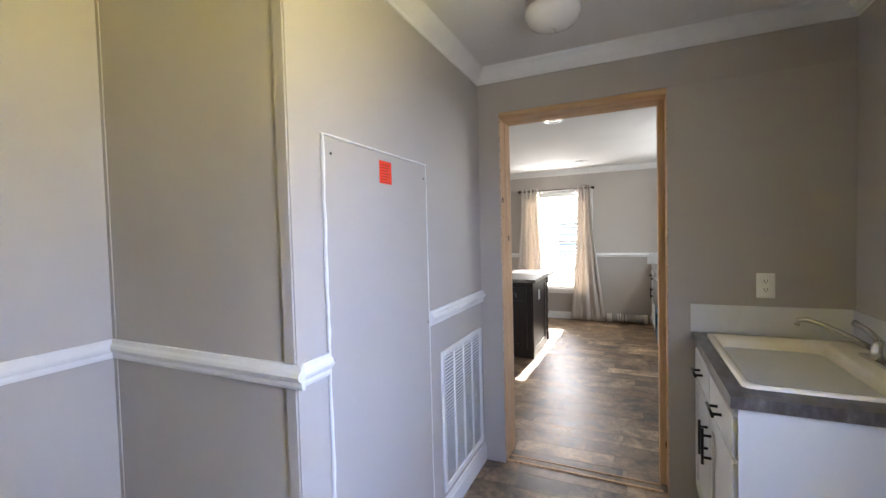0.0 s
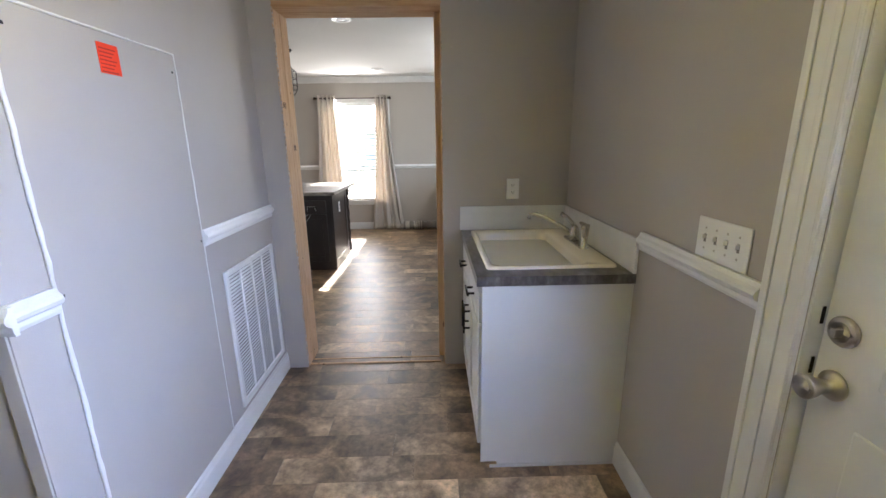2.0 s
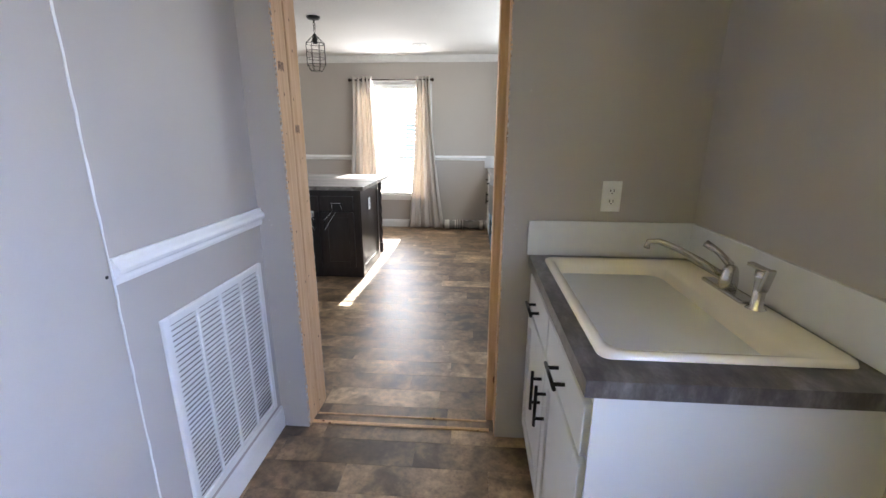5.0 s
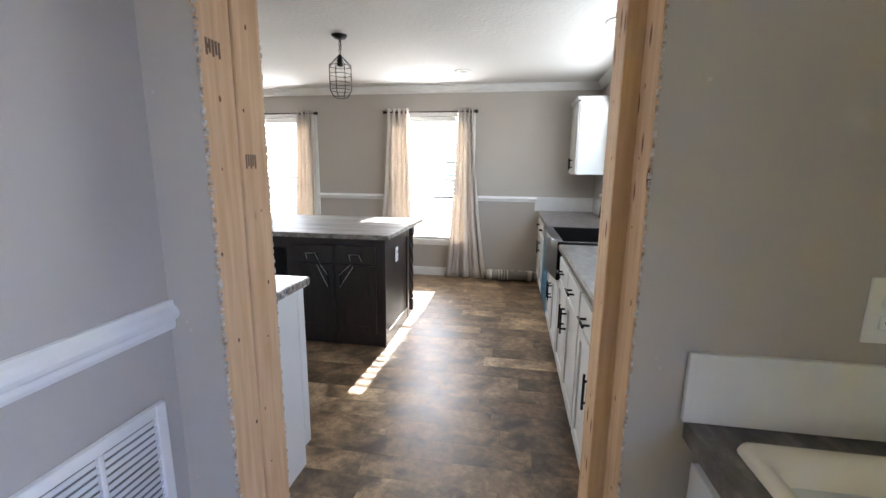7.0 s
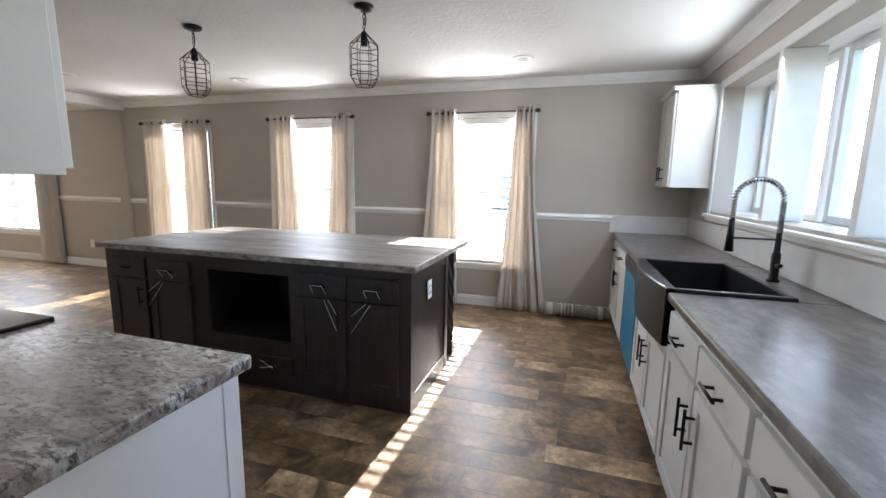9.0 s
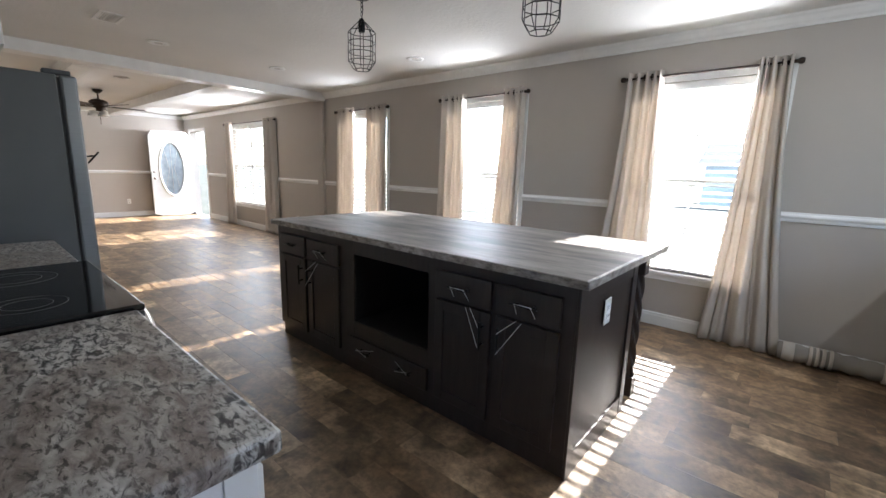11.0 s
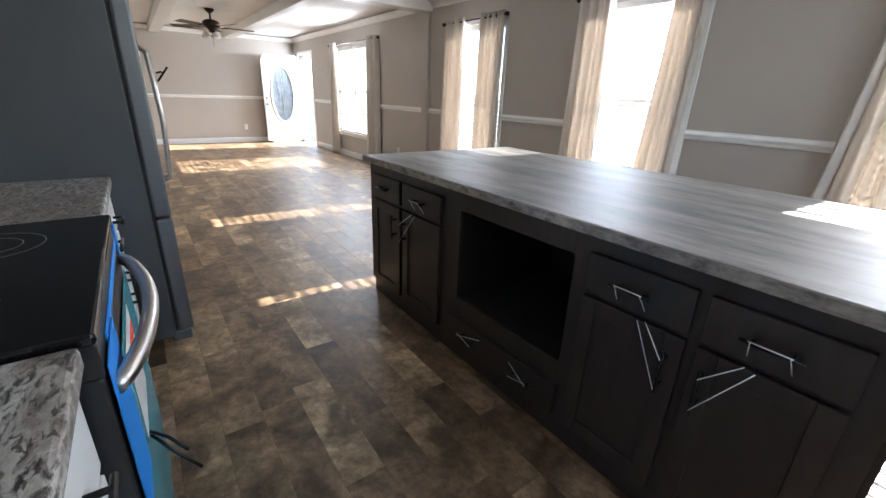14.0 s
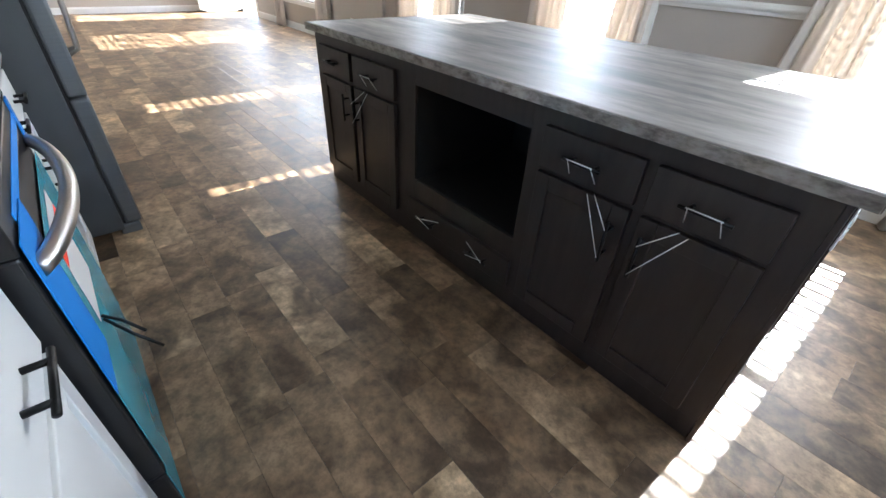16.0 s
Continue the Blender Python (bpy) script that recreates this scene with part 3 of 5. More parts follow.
# ---- windows ----
def window(name, x0, x1, mullion=False):
    w = thing(name, ((x0 + x1) / 2, YW, WZ0), "white framed window with open white slat blinds", "window", kind="structure")
    y0, y1 = YW + 0.075, YW + 0.115
    t = 0.04
    zm = (WZ0 + WZ1) / 2
    fr = [((x0, y0, WZ0), (x0 + t, y1, WZ1)), ((x1 - t, y0, WZ0), (x1, y1, WZ1)), ((x0 + t, y0, WZ0), (x1 - t, y1, WZ0 + t)), ((x0 + t, y0, WZ1 - t), (x1 - t, y1, WZ1)), ((x0 + t, y0, zm - 0.018), (x1 - t, y1, zm + 0.018))]
    xc = [(x0 + x1) / 2] if not mullion else [x0 * 0.75 + x1 * 0.25, x0 * 0.25 + x1 * 0.75]
    for z in ((WZ0 + zm) / 2, (WZ1 + zm) / 2):
        fr.append(((x0 + t, y0 + 0.012, z - 0.008), (x1 - t, y0 + 0.030, z + 0.008)))
    for q in xc:
        fr.append(((q - 0.008, y0 + 0.010, WZ0 + t), (q + 0.008, y0 + 0.032, WZ1 - t)))
    if mullion:
        xm = (x0 + x1) / 2
        fr.append(((xm - 0.04, y0 - 0.02, WZ0 + t), (xm + 0.04, y1, WZ1 - t)))
    boxes("frame", fr, M_TRIM, w, 0.003)
    g = boxes("pane", [((x0 + t, y0 + 0.018, WZ0 + t), (x1 - t, y0 + 0.022, WZ1 - t))], M_GLASS, w, 0)
    g.visible_shadow = False
    c = 0.05
    boxes("casing", [((x0 - c, YW - 0.016, WZ0), (x0, YW, WZ1 + c)), ((x1, YW - 0.016, WZ0), (x1 + c, YW, WZ1 + c)), ((x0, YW - 0.016, WZ1), (x1, YW, WZ1 + c)), ((x0 - c, YW - 0.035, WZ0 - 0.03), (x1 + c, YW + 0.07, WZ0)), ((x0 - c, YW - 0.012, WZ0 - 0.08), (x1 + c, YW, WZ0 - 0.03))], M_TRIM, w, 0.003)
    # blind: head rail, slats, cords
    halves = [(x0 + 0.01, x1 - 0.01)] if not mullion else [(x0 + 0.01, (x0 + x1) / 2 - 0.045), ((x0 + x1) / 2 + 0.045, x1 - 0.01)]
    for a, b in halves:
        boxes("head_rail", [((a, YW + 0.005, WZ1 - 0.06), (b, YW + 0.062, WZ1 - 0.003))], M_BLIND, w, 0.003)
        boxes("bottom_rail", [((a, YW + 0.012, WZ0 + 0.012), (b, YW + 0.056, WZ0 + 0.032))], M_BLIND, w, 0.003)
        first = None
        count = int((WZ1 - 0.08 - WZ0 - 0.05) / 0.057)
        for i in range(count):
            z = WZ0 + 0.072 + i * 0.057
            m = pose((a + b) / 2, YW + 0.034, z, 15, 0, 0)
            if first is None:
                bm = bmesh.new()
                add_box(bm, (-(b - a) / 2, -0.030, -0.0014), ((b - a) / 2, 0.030, 0.0014))
                me = bpy.data.meshes.new("slat")
                bm.to_mesh(me)
                bm.free()
                me.materials.append(M_BLIND)
                first = me
            s = new("slat", first)
            s.parent = w
            s.matrix_basis = w.matrix_world.inverted() @ m
        tubes("cord", [[(xx, YW + 0.034, WZ0 + 0.03), (xx, YW + 0.034, WZ1 - 0.05)] for xx in (a + 0.12, b - 0.12)], 0.0012, M_BLIND, w, 5)
    return w


for i, (a, b) in enumerate(WINDOWS):
    window("window_%d" % (i + 1), a, b)
window("window_4", -9.62, -8.16, True)


def curtain(xt0, xt1, xb0, xb1, folds, seed, group):
    """A grommet curtain that hangs from the rod to the floor, flaring."""
    rnd = random.Random(seed)
    ph = rnd.uniform(0, 6)
    c = thing("curtain", ((xb0 + xb1) / 2, 7.02, 0), "oatmeal woven grommet curtain hanging to the floor", "curtain", group)
    bm = bmesh.new()
    nu, nz = folds * 12, 26
    grid = []
    for j in range(nz + 1):
        v = j / nz
        z = 2.185 - v * (2.185 - 0.012)
        e = v ** 1.6
        row = []
        for i in range(nu + 1):
            u = i / nu
            x = (xt0 + u * (xt1 - xt0)) * (1 - e) + (xb0 + u * (xb1 - xb0)) * e
            amp = 0.032 * (1 - 0.25 * v) * (1 + 0.5 * math.sin(3.1 * u * folds + ph + 1.5 * v))
            w = 2 * math.pi * folds * (u + 0.05 * math.sin(6.3 * u + ph)) + ph * 0.2 + 0.9 * v * math.sin(5 * u + 2 * v + ph)
            y = 7.022 + amp * math.sin(w) + 0.013 * v * math.sin(2.3 * w + ph + 3 * v) + 0.004 * math.sin(23 * v + 9 * u + ph) * v - 0.02 * v
            x += 0.010 * math.cos(w) * (0.3 + v)
            row.append(bm.verts.new((x, y, z)))
        grid.append(row)
    for a, b in zip(grid, grid[1:]):
        for i in range(nu):
            bm.faces.new((a[i], a[i + 1], b[i + 1], b[i]))
    ob = finish("cloth", bm, M_CURTAIN, c, True)
    sol = ob.modifiers.new("thickness", "SOLIDIFY")
    sol.thickness = 0.0015
    for k in range(folds):
        bm = bmesh.new()
        x = xt0 + (k + 0.5) / folds * (xt1 - xt0)
        pts = [(x, 7.022 + 0.024 * math.cos(a), 2.14 + 0.024 * math.sin(a)) for a in [2 * math.pi * i / 16 for i in range(17)]]
        add_tube(bm, pts, 0.0045, 6, False)
        finish("grommet", bm, M_BRONZE, c, True)
    return c


def rod(x0, x1, z=2.14):
    r = thing("curtain_rod", ((x0 + x1) / 2, 7.022, z), "dark bronze curtain rod with round finials on the wall", "curtain rod", "rods over the windows")
    tubes("pole", [[(x0 + 0.03, 7.022, z), (x1 - 0.03, 7.022, z)]], 0.0085, M_BRONZE, r)
    for x, s in ((x0, 1), (x1, -1)):
        bm = bmesh.new()
        add_tube(bm, [(x + s * 0.062, 7.022, z), (x + s * 0.045, 7.022, z), (x + s * 0.040, 7.022, z), (x + s * 0.028, 7.022, z), (x + s * 0.012, 7.022, z), (x, 7.022, z), (x - s * 0.002, 7.022, z)], [0.012, 0.014, 0.012, 0.021, 0.023, 0.016, 0.004], 14)
        finish("finial", bm, M_BRONZE, r, True)
        tubes("bracket", [[(x + s * 0.09, YW, z - 0.012), (x + s * 0.09, 7.022, z - 0.012)], [(x + s * 0.09, 7.022, z - 0.012), (x + s * 0.09, 7.022, z + 0.010)]], 0.006, M_BRONZE, r)


for c, (l0, l1, lb0, lb1, r0, r1, rb0, rb1) in {
    -0.914: (-1.48, -1.19, -1.66, -1.13, -0.56, -0.36, -0.70, -0.15),
    -3.05: (-3.62, -3.26, -3.66, -3.23, -2.75, -2.48, -2.88, -2.51),
    -5.19: (-5.76, -5.33, -5.80, -5.35, -5.04, -4.63, -5.07, -4.62)}.items():
    rod(c - 0.615, c + 0.615)
    curtain(l0, l1, lb0, lb1, 5, int(c * -100), "curtains at the windows")
    curtain(r0, r1, rb0, rb1, 5, int(c * -77), "curtains at the windows")
rod(-9.90, -7.66)
curtain(-9.86, -9.50, -9.92, -9.46, 4, 5, "curtains at the windows")
curtain(-8.12, -7.72, -8.20, -7.66, 4, 8, "curtains at the windows")


# ---- cabinets ----
def bar_pull(parent, m, length, vertical):
    """A black bar pull; m: the place on the face, x along it, y into it."""
    h = length / 2
    ax = Vector((0, 0, 1)) if vertical else Vector((1, 0, 0))
    o = Vector((0, -0.032, 0))
    tubes("handle", [[o - ax * h, o + ax * h], [ax * h * 0.62, o + ax * h * 0.62], [-ax * h * 0.62, o - ax * h * 0.62]], 0.0055, M_BLACK, parent, 10, local=m)


def shaker(parent, name, m, x0, x1, z0, z1, mat, rail=0.055, t=0.02):
    """A five-piece door or drawer front on the plane y = 0, standing out to -t."""
    if z1 - z0 < 0.2:
        spans = [((x0, -t, z0), (x1, 0, z1))]
    else:
        spans = [((x0, -t, z0), (x0 + rail, 0, z1)), ((x1 - rail, -t, z0), (x1, 0, z1)), ((x0 + rail, -t, z0), (x1 - rail, 0, z0 + rail)), ((x0 + rail, -t, z1 - rail), (x1 - rail, 0, z1)), ((x0 + rail - 0.002, -t + 0.009, z0 + rail - 0.002), (x1 - rail + 0.002, -0.002, z1 - rail + 0.002))]
    return boxes(name, spans, mat, parent, 0.003, local=m)


def base_cabinet(loc, rz, width, depth, doors, mat, label, group, height=0.875, toe=0.10, drawers=True, hinge=None):
    """A base unit; its front plane runs along local x at local y = 0 and faces -y."""
    c = thing("base_cabinet", loc, label, "cabinet", group, rz)
    m = c.matrix_world.copy()
    boxes("body", [((0, 0.0, toe), (width, depth, height)), ((0.0, 0.07, 0), (width, depth, toe))], mat, c, 0.002, local=m)
    w = (width - 0.012) / doors
    top = height - 0.035
    for i in range(doors):
        a, b = 0.006 + i * w + 0.008, 0.006 + (i + 1) * w - 0.008
        dz = top
        if drawers:
            shaker(c, "drawer", m, a, b, top - 0.135, top, mat)
            bar_pull(c, m @ Matrix.Translation(((a + b) / 2, -0.02, top - 0.0675)), 0.13, False)
            dz = top - 0.155
        shaker(c, "door", m, a, b, toe + 0.015, dz, mat)
        side = b - 0.035 if i % 2 == 0 else a + 0.035
        bar_pull(c, m @ Matrix.Translation((side, -0.02, dz - 0.14)), 0.15, True)
    return c


def slab(name, a, b, mat, label, category="countertop", bevel=0.008, hole=None):
    c = thing(name, (a[0], a[1], a[2]), label, category)
    if hole is None:
        spans = [(a, b)]
        boxes("top", spans, mat, c, bevel)
    else:
        x0, y0, x1, y1 = hole
        spans = [((a[0], a[1], a[2]), (b[0], y0, b[2])), ((a[0], y1, a[2]), (b[0], b[1], b[2])), ((a[0], y0, a[2]), (x0, y1, b[2])), ((x1, y0, a[2]), (b[0], y1, b[2]))]
        bm = bmesh.new()
        for p, q in spans:
            if min(abs(p[0] - q[0]), abs(p[1] - q[1])) > 0.002:
                add_box(bm, p, q)
        finish("top", bm, mat, c)
    return c


# -- utility room: sink cabinet
UC = base_cabinet((0.555, 2.46, 0.0), -90, 0.90, 0.61, 2, M_CAB, "white painted base cabinet with black bar pulls under the sink", "utility cabinet", 0.875)
boxes("end_panel", [((0.548, 1.556, 0.03), (XR - 0.002, 1.560, 0.875)), ((0.590, 1.552, 0.0), (XR - 0.016, 1.556, 0.016))], M_CAB, UC, 0.001)
slab("countertop", (0.525, 1.545, 0.876), (XR - 0.002, YD - 0.002, 0.916), M_SLATE, "dark slate laminate countertop with a drop-in sink", hole=(0.60, 1.66, 1.06, 2.37))
tagged(boxes("backsplash_trim", [((0.516, YD - 0.016, 0.917), (XR - 0.002, YD - 0.002, 1.062)), ((XR - 0.016, 1.545, 0.917), (XR - 0.002, YD - 0.018, 1.062))], M_SPLASH, bevel=0.002), "white glazed backsplash strip behind the sink", "backsplash", "", "structure")


def basin(name, x0, x1, y0, y1, ztop, depth, mat, label, rim=0.03, ledge=0.0):
    """A drop-in sink: raised rim, rounded tapered bowl, floor."""
    s = thing(name, ((x0 + x1) / 2, (y0 + y1) / 2, ztop), label, "sink")
    bm = bmesh.new()
    def ring(ax0, ax1, ay0, ay1, r, z):
        vs = []
        for cx, cy, a0 in ((ax1 - r, ay1 - r, 0), (ax0 + r, ay1 - r, 90), (ax0 + r, ay0 + r, 180), (ax1 - r, ay0 + r, 270)):
            for k in range(7):
                a = radians(a0 + 15 * k)
                vs.append(bm.verts.new((cx + r * math.cos(a), cy + r * math.sin(a), z)))
        return vs
    R = rim
    rings = [ring(x0, x1, y0, y1, 0.03, ztop + 0.001), ring(x0 + 0.003, x1 - 0.003, y0 + 0.003, y1 - 0.003, 0.03, ztop + 0.010), ring(x0 + 0.012, x1 - 0.012, y0 + 0.012, y1 - 0.012, 0.028, ztop + 0.014),
             ring(x0 + R, x1 - R - ledge, y0 + R, y1 - R, 0.05, ztop + 0.010), ring(x0 + R + 0.008, x1 - R - 0.008 - ledge, y0 + R + 0.008, y1 - R - 0.008, 0.05, ztop - 0.010),
             ring(x0 + R + 0.03, x1 - R - 0.03 - ledge, y0 + R + 0.03, y1 - R - 0.03, 0.06, ztop - depth + 0.03), ring(x0 + R + 0.06, x1 - R - 0.06 - ledge, y0 + R + 0.06, y1 - R - 0.06, 0.06, ztop - depth)]
    for a, b in zip(rings, rings[1:]):
        k = len(a)
        for i in range(k):
            bm.faces.new((a[i], a[(i + 1) % k], b[(i + 1) % k], b[i]))
    bm.faces.new(rings[-1])
    finish("bowl", bm, mat, s, True)
    lathe("drain", ((x0 + x1 - ledge) / 2, (y0 + y1) / 2, ztop - depth), ((0.045, 0.001), (0.045, 0.004), (0.03, 0.002), (0.005, 0.001)), M_CHROME, s)
    return s


basin("utility_sink", 0.575, 1.135, 1.63, 2.40, 0.917, 0.22, M_BISCUIT, "almond drop-in utility sink in a dark countertop", 0.03, 0.085)


def utility_faucet():
    f = thing("faucet", (1.085, 2.06, 0.927), "worn chrome two-part faucet on the sink ledge", "faucet")
    boxes("plate", [((1.062, 1.95, 0.924), (1.108, 2.17, 0.940))], M_CHROME, f, 0.007)
    lathe("body", (1.085, 2.06, 0.938), ((0.026, 0), (0.026, 0.03), (0.022, 0.06), (0.015, 0.075), (0.004, 0.078)), M_CHROME, f)
    tubes("spout", [[(1.078, 2.07, 0.975), (1.02, 2.10, 1.010), (0.95, 2.13, 1.045), (0.90, 2.15, 1.062), (0.872, 2.16, 1.058), (0.868, 2.162, 1.036)]], 0.0105, M_CHROME, f, 12)
    tubes("lever", [[(1.085, 2.06, 1.012), (1.06, 2.09, 1.045), (1.03, 2.12, 1.068)]], [0.012, 0.010, 0.012], M_CHROME, f, 10)
    lathe("column", (1.088, 1.925, 0.924), ((0.026, 0), (0.026, 0.006), (0.016, 0.012), (0.015, 0.085), (0.019, 0.095), (0.019, 0.115), (0.006, 0.118)), M_CHROME, f, 20)
    boxes("paddle", [((-0.013, -0.006, -0.060), (0.013, 0.006, 0.012))], M_CHROME, f, 0.004, local=pose(1.088, 1.900, 1.040, 14, 0, 0))
    boxes("paddle_arm", [((1.078, 1.897, 1.038), (1.098, 1.985, 1.050))], M_CHROME, f, 0.004)


utility_faucet()


def plate(name, m, w, h, gangs, label, category, toggles=True):
    """A wall plate in the plane y = 0 that faces -y."""
    p = thing(name, m.translation, label, category)
    p.matrix_basis = m
    p.matrix_world = m
    boxes("cover", [((-w / 2, -0.006, -h / 2), (w / 2, 0, h / 2))], M_PLASTIC, p, 0.003, local=m)
    for g in range(gangs):
        x = (g - (gangs - 1) / 2) * 0.046
        if toggles:
            boxes("slot", [((x - 0.005, -0.0066, -0.012), (x + 0.005, -0.0058, 0.012))], M_SLOT, p, 0, local=m)
            boxes("toggle", [((x - 0.004, -0.017, -0.002), (x + 0.004, -0.006, 0.011))], M_PLASTIC, p, 0.0015, local=m)
            for s in (1, -1):
                boxes("screw", [((x - 0.003, -0.0068, s * 0.03 - 0.003), (x + 0.003, -0.006, s * 0.03 + 0.003))], M_NICKEL, p, 0.001, local=m)
        else:
            for s in (1, -1):
                boxes("socket", [((x - 0.017, -0.0085, s * 0.021 - 0.014), (x + 0.017, -0.006, s * 0.021 + 0.014))], M_PLASTIC, p, 0.004, local=m)
                boxes("slot", [((x + d - 0.0015, -0.0092, s * 0.021 - 0.002), (x + d + 0.0015, -0.0084, s * 0.021 + 0.008)) for d in (-0.0065, 0.0065)] + [((x - 0.002, -0.0092, s * 0.021 - 0.009), (x + 0.002, -0.0084, s * 0.021 - 0.005))], M_HOLE, p, 0, local=m)
    return p


plate("outlet", pose(0.835, YD, 1.163), 0.075, 0.122, 1, "white duplex outlet on the greige wall", "outlet", False)
plate("switch_plate", pose(XR, 1.092, 1.155, 0, 0, -90), 0.215, 0.122, 4, "white four-gang switch plate on the greige wall", "light switch")


# -- utility room: exterior door
def half_lite_door():
    d = thing("door_2", (XR + 0.03, 0.80, 0), "white panelled exterior door with a window and nickel knob, closed", "door", kind="structure")
    x0, x1 = XR + 0.035, XR + 0.078
    ya, yb = -0.10, 0.79
    gy0, gy1, gz0, gz1 = 0.10, 0.62, 1.00, 1.88
    boxes("leaf", [((x0, ya, 0.012), (x1, gy0, 2.035)), ((x0, gy1, 0.012), (x1, yb, 2.035)), ((x0, gy0, 0.012), (x1, gy1, gz0)), ((x0, gy0, gz1), (x1, gy1, 2.035))], M_TRIM, d, 0.001)
    boxes("panel", [((x0 - 0.006, p, 0.16), (x0 + 0.004, q, 0.86)) for p, q in ((0.02, 0.30), (0.40, 0.68))], M_TRIM, d, 0.005)
    boxes("lite_frame", [((x0 - 0.016, gy0 - 0.03, gz0 - 0.03), (x0, gy0 + 0.012, gz1 + 0.03)), ((x0 - 0.016, gy1 - 0.012, gz0 - 0.03), (x0, gy1 + 0.03, gz1 + 0.03)), ((x0 - 0.016, gy0 + 0.012, gz0 - 0.03), (x0, gy1 - 0.012, gz0 + 0.012)), ((x0 - 0.016, gy0 + 0.012, gz1 - 0.012), (x0, gy1 - 0.012, gz1 + 0.03))], M_TRIM, d, 0.005)
    g = boxes("pane", [((x0 + 0.012, gy0, gz0), (x0 + 0.016, gy1, gz1))], M_GLASS, d, 0)
    g.visible_shadow = False
    bm = bmesh.new()
    for i in range(30):
        z = gz0 + 0.03 + i * 0.028
        add_box(bm, (-0.009, gy0 + 0.005, -0.0006), (0.009, gy1 - 0.005, 0.0006), 0, Matrix.Translation((x0 + 0.028, 0, z)) @ pose(0, 0, 0, 0, 35, 0))
    tagged(finish("blind", bm, M_BLIND, d), kind="stuff")
    def knob(y, z, prof, part):
        bm = bmesh.new()
        add_tube(bm, [(x0 - o, y, z) for o, r in prof], [r for o, r in prof], 20)
        finish(part, bm, M_NICKEL, d, True)
    knob(0.742, 0.925, ((0, 0.033), (0.005, 0.033), (0.011, 0.028), (0.015, 0.016), (0.028, 0.0155), (0.040, 0.019), (0.052, 0.024), (0.064, 0.0265), (0.069, 0.025), (0.070, 0.019), (0.066, 0.017), (0.066, 0.008), (0.070, 0.007), (0.0705, 0.002)), "knob")
    knob(0.745, 1.048, ((0, 0.033), (0.006, 0.033), (0.011, 0.029), (0.012, 0.022), (0.010, 0.020), (0.010, 0.004)), "deadbolt")
    boxes("thumb_turn", [((x0 - 0.030, 0.738, 1.038), (x0 - 0.010, 0.748, 1.058))], M_NICKEL, d, 0.002)
    boxes("strike", [((XR + 0.026, 0.7935, z - 0.020), (XR + 0.034, 0.7945, z + 0.020)) for z in (0.945, 1.065)], M_BRONZE, d, 0.001)
    # moulded casing
    t = 0.115
    boxes("casing", [((XR - 0.014, 0.80, 0), (XR, 0.80 + t, 2.05 + t)), ((XR - 0.020, 0.80 + t - 0.022, 0), (XR - 0.014, 0.80 + t, 2.05 + t)), ((XR - 0.019, 0.80, 0), (XR - 0.014, 0.812, 2.05)), ((XR - 0.018, 0.845, 0), (XR - 0.014, 0.862, 2.05 + 0.05)),
                     ((XR - 0.014, -0.11 - t, 0), (XR, -0.11, 2.05 + t)), ((XR - 0.014, -0.11, 2.05), (XR, 0.80, 2.05 + t))], M_TRIM, d, 0.003)
    boxes("jamb", [((XR, 0.795, 0), (XR + 0.13, 0.80, 2.05)), ((XR, -0.11, 0), (XR + 0.13, -0.105, 2.05)), ((XR, -0.105, 2.04), (XR + 0.13, 0.795, 2.05))], M_TRIM, d, 0.001)


half_lite_door()


# -- utility room: access panel, notice, return-air grille
def access_panel():
    p = thing("access_panel", (XL, 1.36, 0.115), "greige access panel edged with rough white caulk", "access panel")
    boxes("sheet", [((XL, 1.015, 0.12), (XL + 0.006, 1.712, 1.77))], M_PANEL, p, 0.001)
    bm = bmesh.new()
    rnd = random.Random(2)
    for pts, r in (([(XL + 0.006, 1.012, 0.12), (XL + 0.006, 1.012, 1.776)], 0.006), ([(XL + 0.006, 1.00, 1.776), (XL + 0.006, 1.716, 1.776)], 0.004), ([(XL + 0.006, 1.716, 0.12), (XL + 0.006, 1.716, 1.776)], 0.003)):
        a, b = Vector(pts[0]), Vector(pts[1])
        n = 40
        add_tube(bm, [a.lerp(b, i / n) + Vector((0, rnd.uniform(-0.002, 0.002), 0)) for i in range(n + 1)], [r * rnd.uniform(0.7, 1.2) for _ in range(n + 1)], 6)
    finish("caulk", bm, M_TRIM, p, True)
    for y, z in ((1.03, 1.06), (1.05, 1.72), (1.69, 1.71), (1.70, 1.05)):
        boxes("screw", [((XL + 0.006, y - 0.004, z - 0.004), (XL + 0.008, y + 0.004, z + 0.004))], M_HOLE, p, 0.001)
    n = thing("notice", (XL + 0.0075, 1.37, 1.70), "bright orange paper notice stuck on the panel", "notice")
    boxes("paper", [((XL + 0.0065, 1.328, 1.655), (XL + 0.0075, 1.414, 1.742))], M_RED, n, 0)
    bm = bmesh.new()
    for i in range(7):
        add_box(bm, (XL + 0.0076, 1.334, 1.728 - i * 0.011), (XL + 0.0080, 1.40 - (i * 7 % 3) * 0.008, 1.7245 - i * 0.011))
    finish("print", bm, M_REDINK, n)


access_panel()


